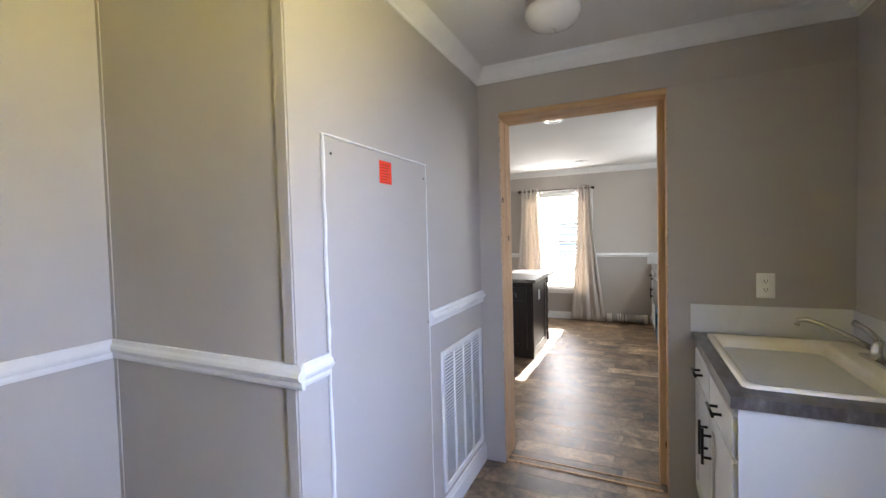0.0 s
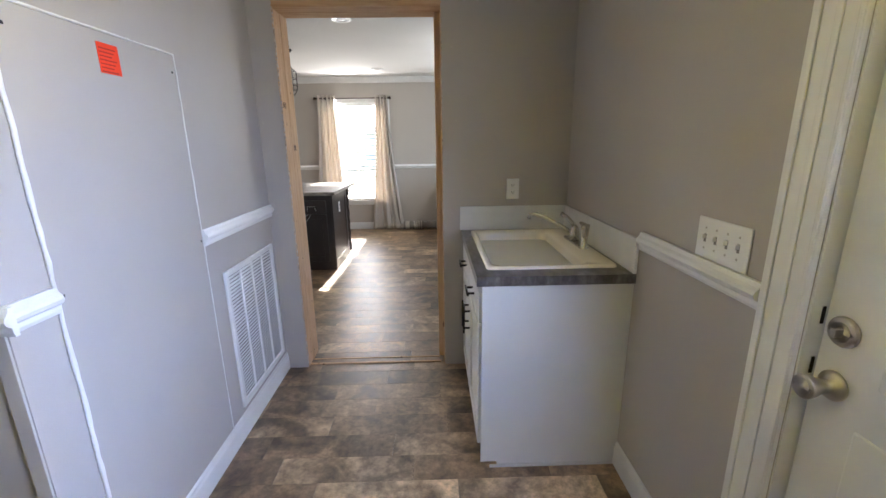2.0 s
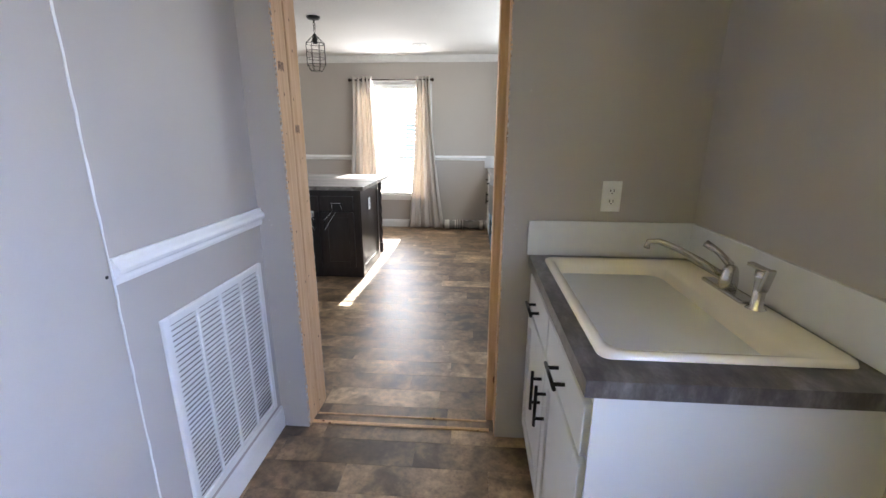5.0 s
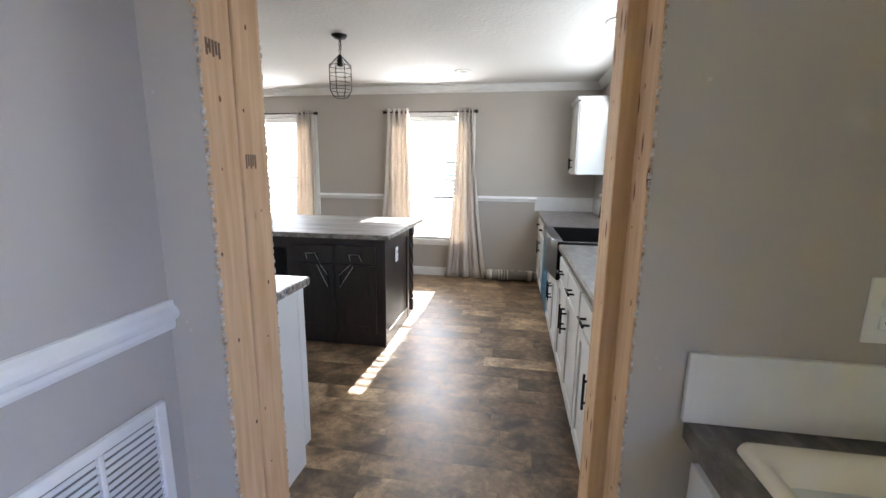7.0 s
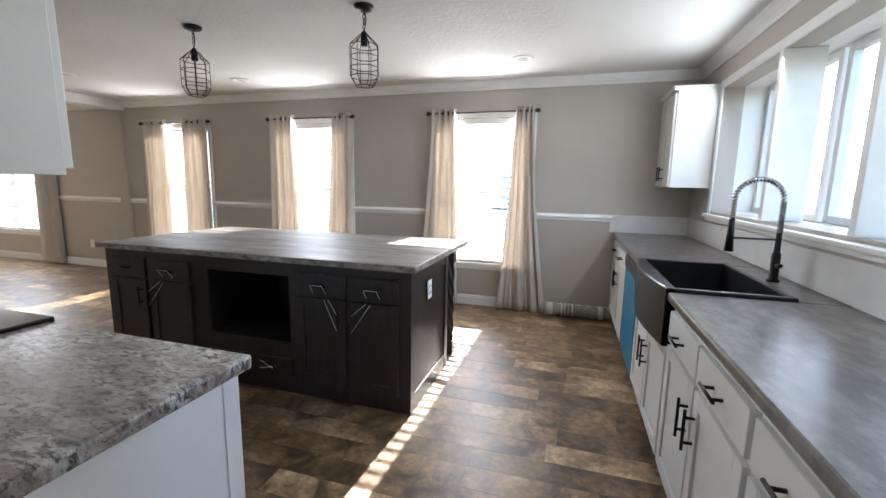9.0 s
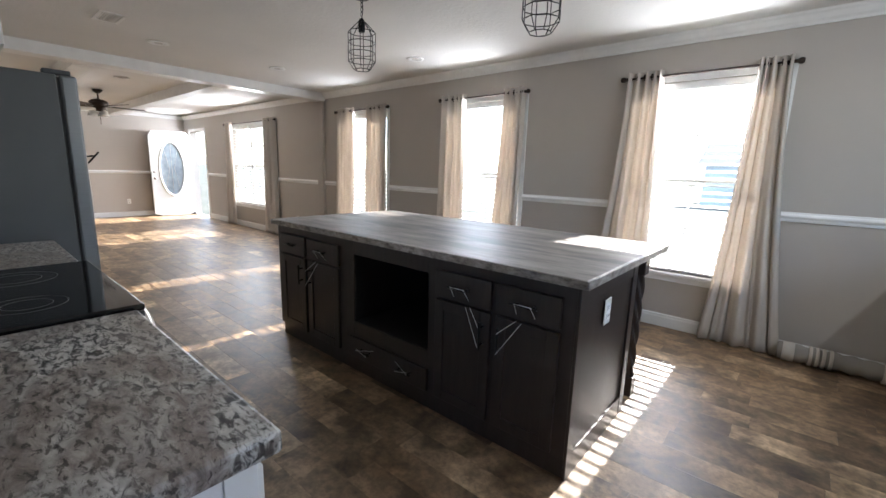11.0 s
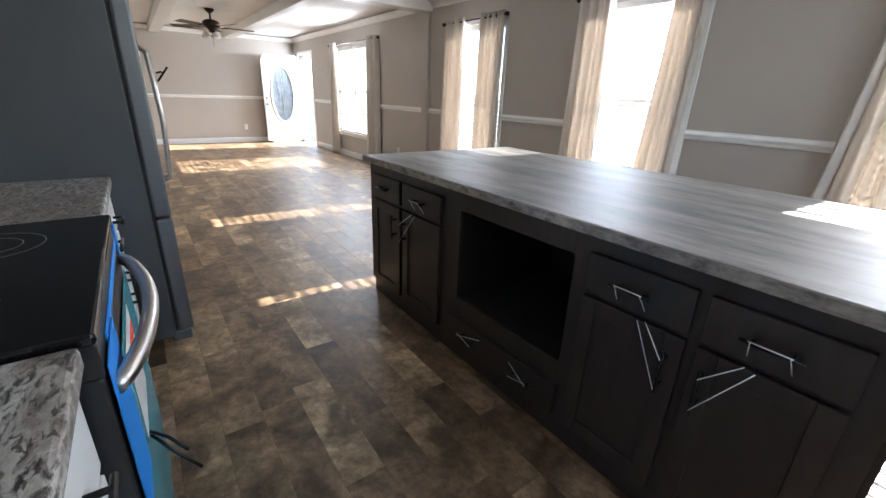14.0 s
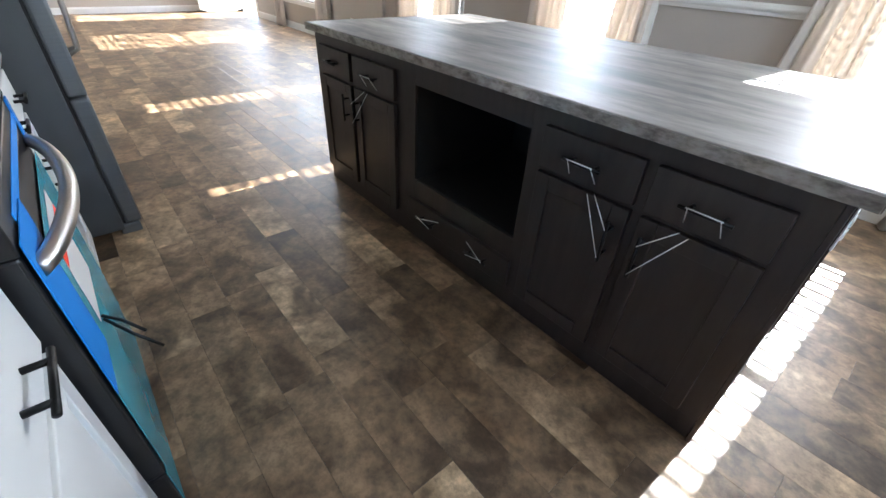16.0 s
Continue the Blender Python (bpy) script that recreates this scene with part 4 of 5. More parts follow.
def return_grille():
    g = thing("return_air_grille", (XL, 2.13, 0.15), "white louvred return-air grille low on the wall", "vent")
    y0, y1, z0, z1 = 1.838, 2.420, 0.148, 0.865
    f = 0.028
    o = XL + 0.014
    boxes("frame", [((XL, y0, z0), (o, y0 + f, z1)), ((XL, y1 - f, z0), (o, y1, z1)), ((XL, y0 + f, z0), (o, y1 - f, z0 + f)), ((XL, y0 + f, z1 - f), (o, y1 - f, z1))] + [((XL, y0 + f + (y1 - y0 - 2 * f) * k / 4 - 0.006, z0 + f), (o - 0.002, y0 + f + (y1 - y0 - 2 * f) * k / 4 + 0.006, z1 - f)) for k in (1, 2, 3)], M_PLASTIC, g, 0.003)
    boxes("backing", [((XL + 0.0005, y0 + f, z0 + f), (XL + 0.0015, y1 - f, z1 - f))], M_SLOT, g, 0)
    me = None
    for i in range(37):
        z = z0 + f + 0.008 + i * 0.0178
        if me is None:
            bm = bmesh.new()
            add_box(bm, (-0.0085, -(y1 - y0) / 2 + f, -0.0006), (0.0085, (y1 - y0) / 2 - f, 0.0006))
            me = bpy.data.meshes.new("louvre")
            bm.to_mesh(me)
            bm.free()
            me.materials.append(M_PLASTIC)
        s = new("louvre", me)
        s.parent = g
        s.matrix_basis = g.matrix_world.inverted() @ pose(XL + 0.0072, (y0 + y1) / 2, z, 0, -70, 0)


return_grille()
tagged(boxes("batten_trim", [((-0.672, YREC - 0.006, 0.115), (-0.634, YREC, 1.02)), ((-0.672, YREC - 0.006, 1.094), (-0.634, YREC, ZC - 0.085)), ((XREC, YREC - 0.004, 0.115), (XREC + 0.02, YREC, 1.02)), ((XREC, YREC - 0.004, 1.094), (XREC + 0.02, YREC, ZC - 0.085))], M_PANEL, bevel=0.001), "painted batten strips on the panel joints", "batten", "", "structure")


def dome_lamp(x, y):
    d = thing("ceiling_lamp", (x, y, ZC), "unlit dome ceiling lamp with frosted glass and nickel ring", "ceiling lamp")
    lathe("base", (x, y, ZC), ((0.03, 0), (0.115, 0), (0.118, -0.02), (0.110, -0.045), (0.10, -0.047)), M_NICKEL, d)
    lathe("shade", (x, y, ZC - 0.04), ((0.108, 0), (0.12, -0.01), (0.118, -0.035), (0.10, -0.065), (0.06, -0.085), (0.02, -0.091)), M_FROST, d)
    lathe("finial", (x, y, ZC - 0.131), ((0.012, 0), (0.014, -0.006), (0.006, -0.016), (0.002, -0.02)), M_NICKEL, d, 14)


dome_lamp(-0.06, 1.86)

# ---- kitchen: right run ----
KX = 0.525
def right_unit(y0, y1, doors, drawers=True, depth=None):
    return base_cabinet((KX, y1, 0.0), -90, y1 - y0, XR - KX - 0.003, doors, M_CAB, "white shaker base cabinet with black bar pulls", "white cabinets along the outer wall", drawers=drawers)


right_unit(2.74, 3.63, 2)
right_unit(3.634, 4.52, 2)
base_cabinet((KX, 5.40, 0.0), -90, 0.876, XR - KX - 0.003, 2, M_CAB, "white base cabinet below the farmhouse sink", "white cabinets along the outer wall", height=0.645, drawers=False)
right_unit(6.04, 7.06, 2)
SX0, SX1, SY0, SY1 = 0.455, 0.985, 4.545, 5.385
slab("countertop", (0.493, 2.72, 0.876), (XR - 0.002, 4.540, 0.916), M_SLATE, "grey slate laminate kitchen countertop")
slab("countertop", (0.493, 5.390, 0.876), (XR - 0.002, YW - 0.002, 0.916), M_SLATE, "grey slate laminate kitchen countertop")
slab("countertop", (0.99, 4.541, 0.876), (XR - 0.002, 5.389, 0.916), M_SLATE, "grey slate laminate strip behind the sink")
tagged(boxes("backsplash_kitchen_trim", [((XR - 0.014, 2.72, 0.917), (XR - 0.002, YW - 0.016, 1.10)), ((0.45, YW - 0.014, 0.917), (XR - 0.002, YW - 0.002, 1.092))], M_SPLASH, bevel=0.002), "white backsplash strip above the counter", "backsplash", "", "structure")


def farm_sink():
    s = thing("farmhouse_sink", (SX0, (SY0 + SY1) / 2, 0.655), "black farmhouse apron sink let into the counter", "sink")
    t, top, bot = 0.028, 0.932, 0.66
    bm = bmesh.new()
    add_box(bm, (SX0 + 0.03, SY0, bot), (SX1, SY0 + t, top), 0.006)
    add_box(bm, (SX0 + 0.03, SY1 - t, bot), (SX1, SY1, top), 0.006)
    add_box(bm, (SX1 - t, SY0 + t, bot), (SX1, SY1 - t, top), 0.006)
    add_box(bm, (SX0 + 0.03, SY0 + t, bot), (SX1 - t, SY1 - t, bot + 0.03))
    finish("bowl", bm, M_SINKBLACK, s)
    bm = bmesh.new()
    n = 16
    cols = []
    for i in range(n + 1):
        u = i / n
        y = SY0 + u * (SY1 - SY0)
        x = SX0 + 0.035 - 0.045 * math.sin(math.pi * u)
        cols.append([bm.verts.new(p) for p in ((x, y, bot), (x, y, top - 0.006), (x + 0.006, y, top), (SX0 + 0.07, y, top), (SX0 + 0.07, y, bot))])
    for a, b in zip(cols, cols[1:]):
        for k in range(5):
            bm.faces.new((a[k], a[(k + 1) % 5], b[(k + 1) % 5], b[k]))
    bm.faces.new(cols[0])
    bm.faces.new(cols[-1][::-1])
    finish("apron", bm, M_SINKBLACK, s)
    lathe("drain", (0.72, 4.965, bot + 0.03), ((0.045, 0.0), (0.045, 0.004), (0.02, 0.002)), M_CHROME, s)


farm_sink()


def spring_faucet(x, y):
    f = thing("kitchen_faucet", (x, y, 0.917), "black pull-down faucet with an exposed spring coil", "faucet")
    lathe("base", (x, y, 0.917), ((0.028, 0), (0.028, 0.01), (0.020, 0.016), (0.020, 0.14), (0.014, 0.15), (0.012, 0.24), (0.008, 0.245)), M_BLACK, f, 18)
    tubes("lever", [[(x, y - 0.02, 1.00), (x, y - 0.055, 1.005), (x - 0.01, y - 0.09, 1.015)]], [0.012, 0.010, 0.006], M_BLACK, f)
    def arc(s):
        if s < 0.4:
            return Vector((x, y, 1.15 + s / 0.4 * 0.17))
        if s < 0.8:
            a = math.pi * (s - 0.4) / 0.4
            return Vector((x - 0.105 + 0.105 * math.cos(a), y, 1.32 + 0.105 * math.sin(a)))
        return Vector((x - 0.21, y, 1.32 - (s - 0.8) / 0.2 * 0.10))
    n = 620
    coil = []
    for i in range(n + 1):
        s = i / n
        p, q = arc(s), arc(min(1, s + 0.004))
        d = (q - p).normalized() if (q - p).length > 1e-6 else Vector((0, 0, -1))
        side = Vector((0, 1, 0))
        up = d.cross(side)
        a = 2 * math.pi * s * 52
        coil.append(p + 0.0125 * (math.cos(a) * side + math.sin(a) * up))
    bm = bmesh.new()
    add_tube(bm, coil, 0.0026, 4)
    finish("spring", bm, M_BLACK, f, True)
    tubes("hose", [[arc(i / 40) for i in range(41)]], 0.007, M_CHROME, f, 8)
    tubes("spray_head", [[(x - 0.21, y, 1.225), (x - 0.21, y, 1.13), (x - 0.21, y, 1.06)]], [0.013, 0.017, 0.021], M_BLACK, f, 14)
    tubes("holder", [[(x, y, 1.13), (x - 0.20, y, 1.13)]], 0.005, M_BLACK, f)


spring_faucet(1.055, 4.965)


def dishwasher():
    d = thing("dishwasher", (KX, 5.72, 0), "dishwasher with blue protective film still on its front", "dishwasher")
    boxes("body", [((KX, 5.408, 0.10), (XR - 0.1, 6.032, 0.868))], M_STEEL, d, 0.002)
    boxes("door", [((KX - 0.022, 5.41, 0.11), (KX, 6.03, 0.76))], M_BLUEFILM, d, 0.004)
    boxes("control_strip", [((KX - 0.030, 5.41, 0.763), (KX, 6.03, 0.865))], M_SINKBLACK, d, 0.008)
    boxes("kick_plate", [((KX + 0.05, 5.41, 0), (KX + 0.06, 6.03, 0.10))], M_SINKBLACK, d, 0.001)


dishwasher()


def wall_cabinet(loc, rz, width, depth, height, doors, label, group, crown=True, handles=True):
    c = thing("wall_cabinet", loc, label, "cabinet", group, rz)
    m = c.matrix_world.copy()
    boxes("body", [((0, 0, 0), (width, depth, height))], M_CAB, c, 0.002, local=m)
    w = width / doors
    for i in range(doors):
        a, b = i * w + 0.012, (i + 1) * w - 0.012
        shaker(c, "door", m, a, b, 0.012, height - 0.012, M_CAB)
        side = b - 0.03 if i % 2 == 0 else a + 0.03
        if handles:
            bar_pull(c, m @ Matrix.Translation((side, -0.02, 0.12)), 0.13, True)
    if crown:
        boxes("cornice", [((-0.012, -0.034, height), (width + 0.012, depth, height + 0.022)), ((-0.022, -0.044, height + 0.022), (width + 0.022, depth, height + 0.036))], M_CAB, c, 0.006, local=m)
    return c


wall_cabinet((0.86, 7.075, 1.38), -90, 0.53, XR - 0.86 - 0.003, 0.80, 2, "white wall cabinet with black pulls beside the window", "white wall cabinets")


# kitchen window bay over the sink
def sink_windows():
    w = thing("window_5", (XR, 5.24, 1.19), "deep white triple window over the kitchen sink", "window", kind="structure")
    y0, y1, z0, z1, xo = 4.02, 6.46, 1.19, 2.17, XR + 0.34
    boxes("reveal", [((XR + 0.002, y0 - 0.02, z0 - 0.03), (xo, y1 + 0.02, z0 - 0.002)), ((XR + 0.002, y0 - 0.02, z1 + 0.002), (xo, y1 + 0.02, z1 + 0.03)), ((XR + 0.002, y0 - 0.03, z0), (xo, y0 - 0.002, z1)), ((XR + 0.002, y1 + 0.002, z0), (xo, y1 + 0.03, z1))], M_TRIM, w, 0.002)
    panes = ((y0, 4.60), (4.645, 5.47), (5.515, y1))
    boxes("post", [((XR - 0.012, 4.60, z0), (XR + 0.20, 4.645, z1)), ((XR - 0.012, 5.47, z0), (XR + 0.20, 5.515, z1))], M_TRIM, w, 0.003)
    c = 0.06
    boxes("casing", [((XR - 0.014, y0 - c, z0 - 0.02), (XR - 0.001, y0, z1 + c)), ((XR - 0.014, y1, z0 - 0.02), (XR - 0.001, y1 + c, z1 + c)), ((XR - 0.014, y0, z1), (XR - 0.001, y1, z1 + c)), ((XR - 0.05, y0 - c, z0 - 0.045), (XR - 0.001, y1 + c, z0 - 0.02)), ((XR - 0.02, y0 - c, z0 - 0.075), (XR - 0.001, y1 + c, z0 - 0.045))], M_TRIM, w, 0.004)
    for a, b in panes:
        f = 0.045
        boxes("frame", [((xo - 0.05, a, z0), (xo, a + f, z1)), ((xo - 0.05, b - f, z0), (xo, b, z1)), ((xo - 0.05, a + f, z0), (xo, b - f, z0 + f)), ((xo - 0.05, a + f, z1 - f), (xo, b - f, z1))], M_TRIM, w, 0.004)
        g = boxes("pane", [((xo - 0.028, a + f, z0 + f), (xo - 0.024, b - f, z1 - f))], M_GLASS, w, 0)
        g.visible_shadow = False


sink_windows()

# ---- kitchen: left run ----
LF = 3.345   # front plane
def left_unit(x0, x1, doors, label="white shaker base cabinet with black bar pulls"):
    return base_cabinet((x1, LF, 0.0), 180, x1 - x0, LF - YK - 0.003, doors, M_CAB, label, "white cabinets along the back wall")


lc = left_unit(-1.537, -0.770, 2)
boxes("end_panel", [((-0.7695, YK + 0.004, 0.0), (-0.764, LF - 0.05, 0.875)), ((-0.7695, LF - 0.05, 0.10), (-0.760, LF, 0.875))], M_CAB, lc, 0.001)
left_unit(-3.02, -2.315, 2)
slab("countertop", (-1.540, YK + 0.002, 0.876), (-0.742, 3.380, 0.916), M_GRANITE, "granite patterned laminate countertop beside the stove")
slab("countertop", (-3.025, YK + 0.002, 0.876), (-2.312, 3.380, 0.916), M_GRANITE, "granite patterned laminate countertop between stove and refrigerator")
wall_cabinet((-0.795, 3.03, 1.38), 180, 0.745, 3.03 - YK - 0.003, 0.80, 2, "white wall cabinet over the counter", "white wall cabinets")
wall_cabinet((-1.545, 3.03, 1.80), 180, 0.76, 3.03 - YK - 0.003, 0.38, 2, "white short wall cabinet above the microwave", "white wall cabinets", handles=False)
wall_cabinet((-3.12, 3.30, 1.83), 180, 0.94, 3.30 - YK - 0.003, 0.35, 2, "white wall cabinet above the refrigerator", "white wall cabinets", handles=False)


def stove():
    x0, x1, yb, yf = -2.308, -1.545, YK + 0.01, 3.378
    s = thing("stove", ((x0 + x1) / 2, yf, 0), "black glass electric range with blue tape and film on", "stove")
    boxes("body", [((x0 + 0.004, yb, 0.02), (x1 - 0.004, yf - 0.03, 0.905))], M_SINKBLACK, s, 0.003)
    boxes("cooktop", [((x0, yb, 0.906), (x1, yf + 0.022, 0.926))], M_GLASSBLACK, s, 0.006)
    boxes("front_rail", [((x0 + 0.002, yf - 0.03, 0.845), (x1 - 0.002, yf + 0.020, 0.905))], M_SINKBLACK, s, 0.004)
    bm = bmesh.new()
    for cx, cy, r in ((x0 + 0.2, yb + 0.19, 0.085), (x0 + 0.2, yf - 0.20, 0.105), (x1 - 0.2, yb + 0.19, 0.105), (x1 - 0.2, yf - 0.20, 0.085)):
        for rr in (r, r * 0.62):
            pts = [(cx + rr * math.cos(a), cy + rr * math.sin(a), 0.9262) for a in [2 * math.pi * i / 40 for i in range(41)]]
            add_tube(bm, pts, 0.0009, 4, False)
    finish("burner_ring", bm, material("burner_grey", (0.10, 0.10, 0.10), 0.4), s)
    boxes("oven_door", [((x0 + 0.006, yf - 0.03, 0.20), (x1 - 0.006, yf + 0.018, 0.842))], M_SINKBLACK, s, 0.006)
    boxes("oven_window", [((x0 + 0.10, yf + 0.0185, 0.30), (x1 - 0.10, yf + 0.021, 0.66))], M_GLASSBLACK, s, 0.001)
    boxes("film", [((x0 + 0.012, yf + 0.0215, 0.205), (x1 - 0.02, yf + 0.0235, 0.76))], M_FILM, s, 0.0005)
    boxes("energy_label", [((x0 + 0.24, yf + 0.0245, 0.50), (x0 + 0.50, yf + 0.0255, 0.74))], M_PLASTIC, s, 0.0005)
    boxes("label_stripe", [((x0 + 0.24, yf + 0.0258, 0.66), (x0 + 0.50, yf + 0.0264, 0.70))], M_RED, s, 0)
    boxes("drawer", [((x0 + 0.006, yf - 0.03, 0.03), (x1 - 0.006, yf + 0.016, 0.195))], M_SINKBLACK, s, 0.006)
    boxes("drawer_film", [((x0 + 0.012, yf + 0.0165, 0.04), (x1 - 0.014, yf + 0.0185, 0.19))], M_FILM, s, 0.0005)
    pts = []
    for i in range(21):
        u = i / 20
        pts.append((x0 + 0.04 + u * (x1 - x0 - 0.08), yf + 0.022 + 0.062 * math.sin(math.pi * u) ** 0.7, 0.800))
    tubes("handle", [pts], 0.017, M_NICKEL, s, 14)
    boxes("tape", [((x1 - 0.19, yf + 0.0240, 0.50), (x1 - 0.010, yf + 0.0265, 0.862))], M_TAPE, s, 0.0006)
    boxes("tape_strip", [((x0 + 0.02, yf + 0.0205, 0.85), (x1 - 0.10, yf + 0.0225, 0.875)), ((x0 + 0.008, yf + 0.0205, 0.80), (x0 + 0.05, yf + 0.0245, 0.905))], M_TAPE, s, 0.0006)
    boxes("back_guard", [((x0, YK + 0.004, 0.927), (x1, YK + 0.07, 1.10))], M_GLASSBLACK, s, 0.008)
    boxes("cooktop_label", [((x0 + 0.30, yb + 0.30, 0.9265), (x0 + 0.36, yb + 0.38, 0.9272))], M_PLASTIC, s, 0)
    # plastic straps that stick out below the door
    tubes("strap", [[(x1 - 0.30, yf + 0.026, 0.49), (x1 - 0.28, yf + 0.060, 0.47), (x1 - 0.245, yf + 0.095, 0.44)], [(x1 - 0.30, yf + 0.026, 0.48), (x1 - 0.27, yf + 0.065, 0.43), (x1 - 0.23, yf + 0.115, 0.385)]], 0.0045, M_BLACK, s, 6)


stove()


def microwave():
    x0, x1, yf = -2.305, -1.55, 3.115
    m = thing("microwave", ((x0 + x1) / 2, yf, 1.365), "dark over-range microwave with a curved steel handle", "microwave")
    boxes("body", [((x0, YK + 0.003, 1.365), (x1, yf - 0.03, 1.795))], M_SIDE, m, 0.004)
    boxes("door", [((x0 + 0.003, yf - 0.03, 1.37), (x1 - 0.18, yf, 1.79))], M_GLASSBLACK, m, 0.006)
    boxes("control_panel", [((x1 - 0.178, yf - 0.03, 1.37), (x1 - 0.003, yf - 0.002, 1.79))], M_STEEL, m, 0.006)
    pts = [(x1 - 0.20, yf + 0.012 + 0.045 * math.sin(math.pi * i / 14), 1.385 + 0.39 * i / 14) for i in range(15)]
    tubes("handle", [pts], 0.013, M_NICKEL, m, 12)


microwave()


def refrigerator():
    x0, x1, yf = -4.06, -3.15, 3.49
    f = thing("refrigerator", ((x0 + x1) / 2, 3.1, 0), "grey steel refrigerator with dark side panels", "refrigerator")
    boxes("body", [((x0, YK + 0.02, 0.03), (x1, yf, 1.745))], M_SIDE, f, 0.006)
    boxes("gasket", [((x0 + 0.01, yf, 0.06), (x1 - 0.01, yf + 0.012, 1.735))], M_HOLE, f, 0)
    boxes("door", [((x0, yf + 0.012, 0.68), ((x0 + x1) / 2 - 0.002, yf + 0.082, 1.745))], M_STEEL, f, 0.012)
    boxes("door", [(((x0 + x1) / 2 + 0.002, yf + 0.012, 0.68), (x1, yf + 0.082, 1.745))], M_STEEL, f, 0.012)
    boxes("freezer_drawer", [((x0, yf + 0.012, 0.06), (x1, yf + 0.082, 0.672))], M_STEEL, f, 0.012)
    for fx in (x1 - 0.08, x0 + 0.004):
        boxes("foot", [((fx, yf - 0.02, 0.0), (fx + 0.076, yf + 0.07, 0.055))], M_STEEL, f, 0.008)
    boxes("hinge", [((x1 - 0.07, yf - 0.05, 1.746), (x1 - 0.01, yf + 0.06, 1.770))], M_SIDE, f, 0.006)
    for xx in ((x0 + x1) / 2 - 0.05, (x0 + x1) / 2 + 0.05):
        tubes("handle", [[(xx, yf + 0.082, 0.78), (xx, yf + 0.125, 0.80), (xx, yf + 0.14, 1.10), (xx, yf + 0.125, 1.44), (xx, yf + 0.082, 1.46)]], 0.011, M_NICKEL, f, 12)
    tubes("tie_or_glint", [[((x0 + x1) / 2 + 0.05, yf + 0.15, 1.34), ((x0 + x1) / 2 + 0.09, yf + 0.17, 1.345)], [((x0 + x1) / 2 + 0.05, yf + 0.15, 1.30), ((x0 + x1) / 2 + 0.085, yf + 0.20, 1.37)]], 0.005, M_BLACK, f, 6)


refrigerator()


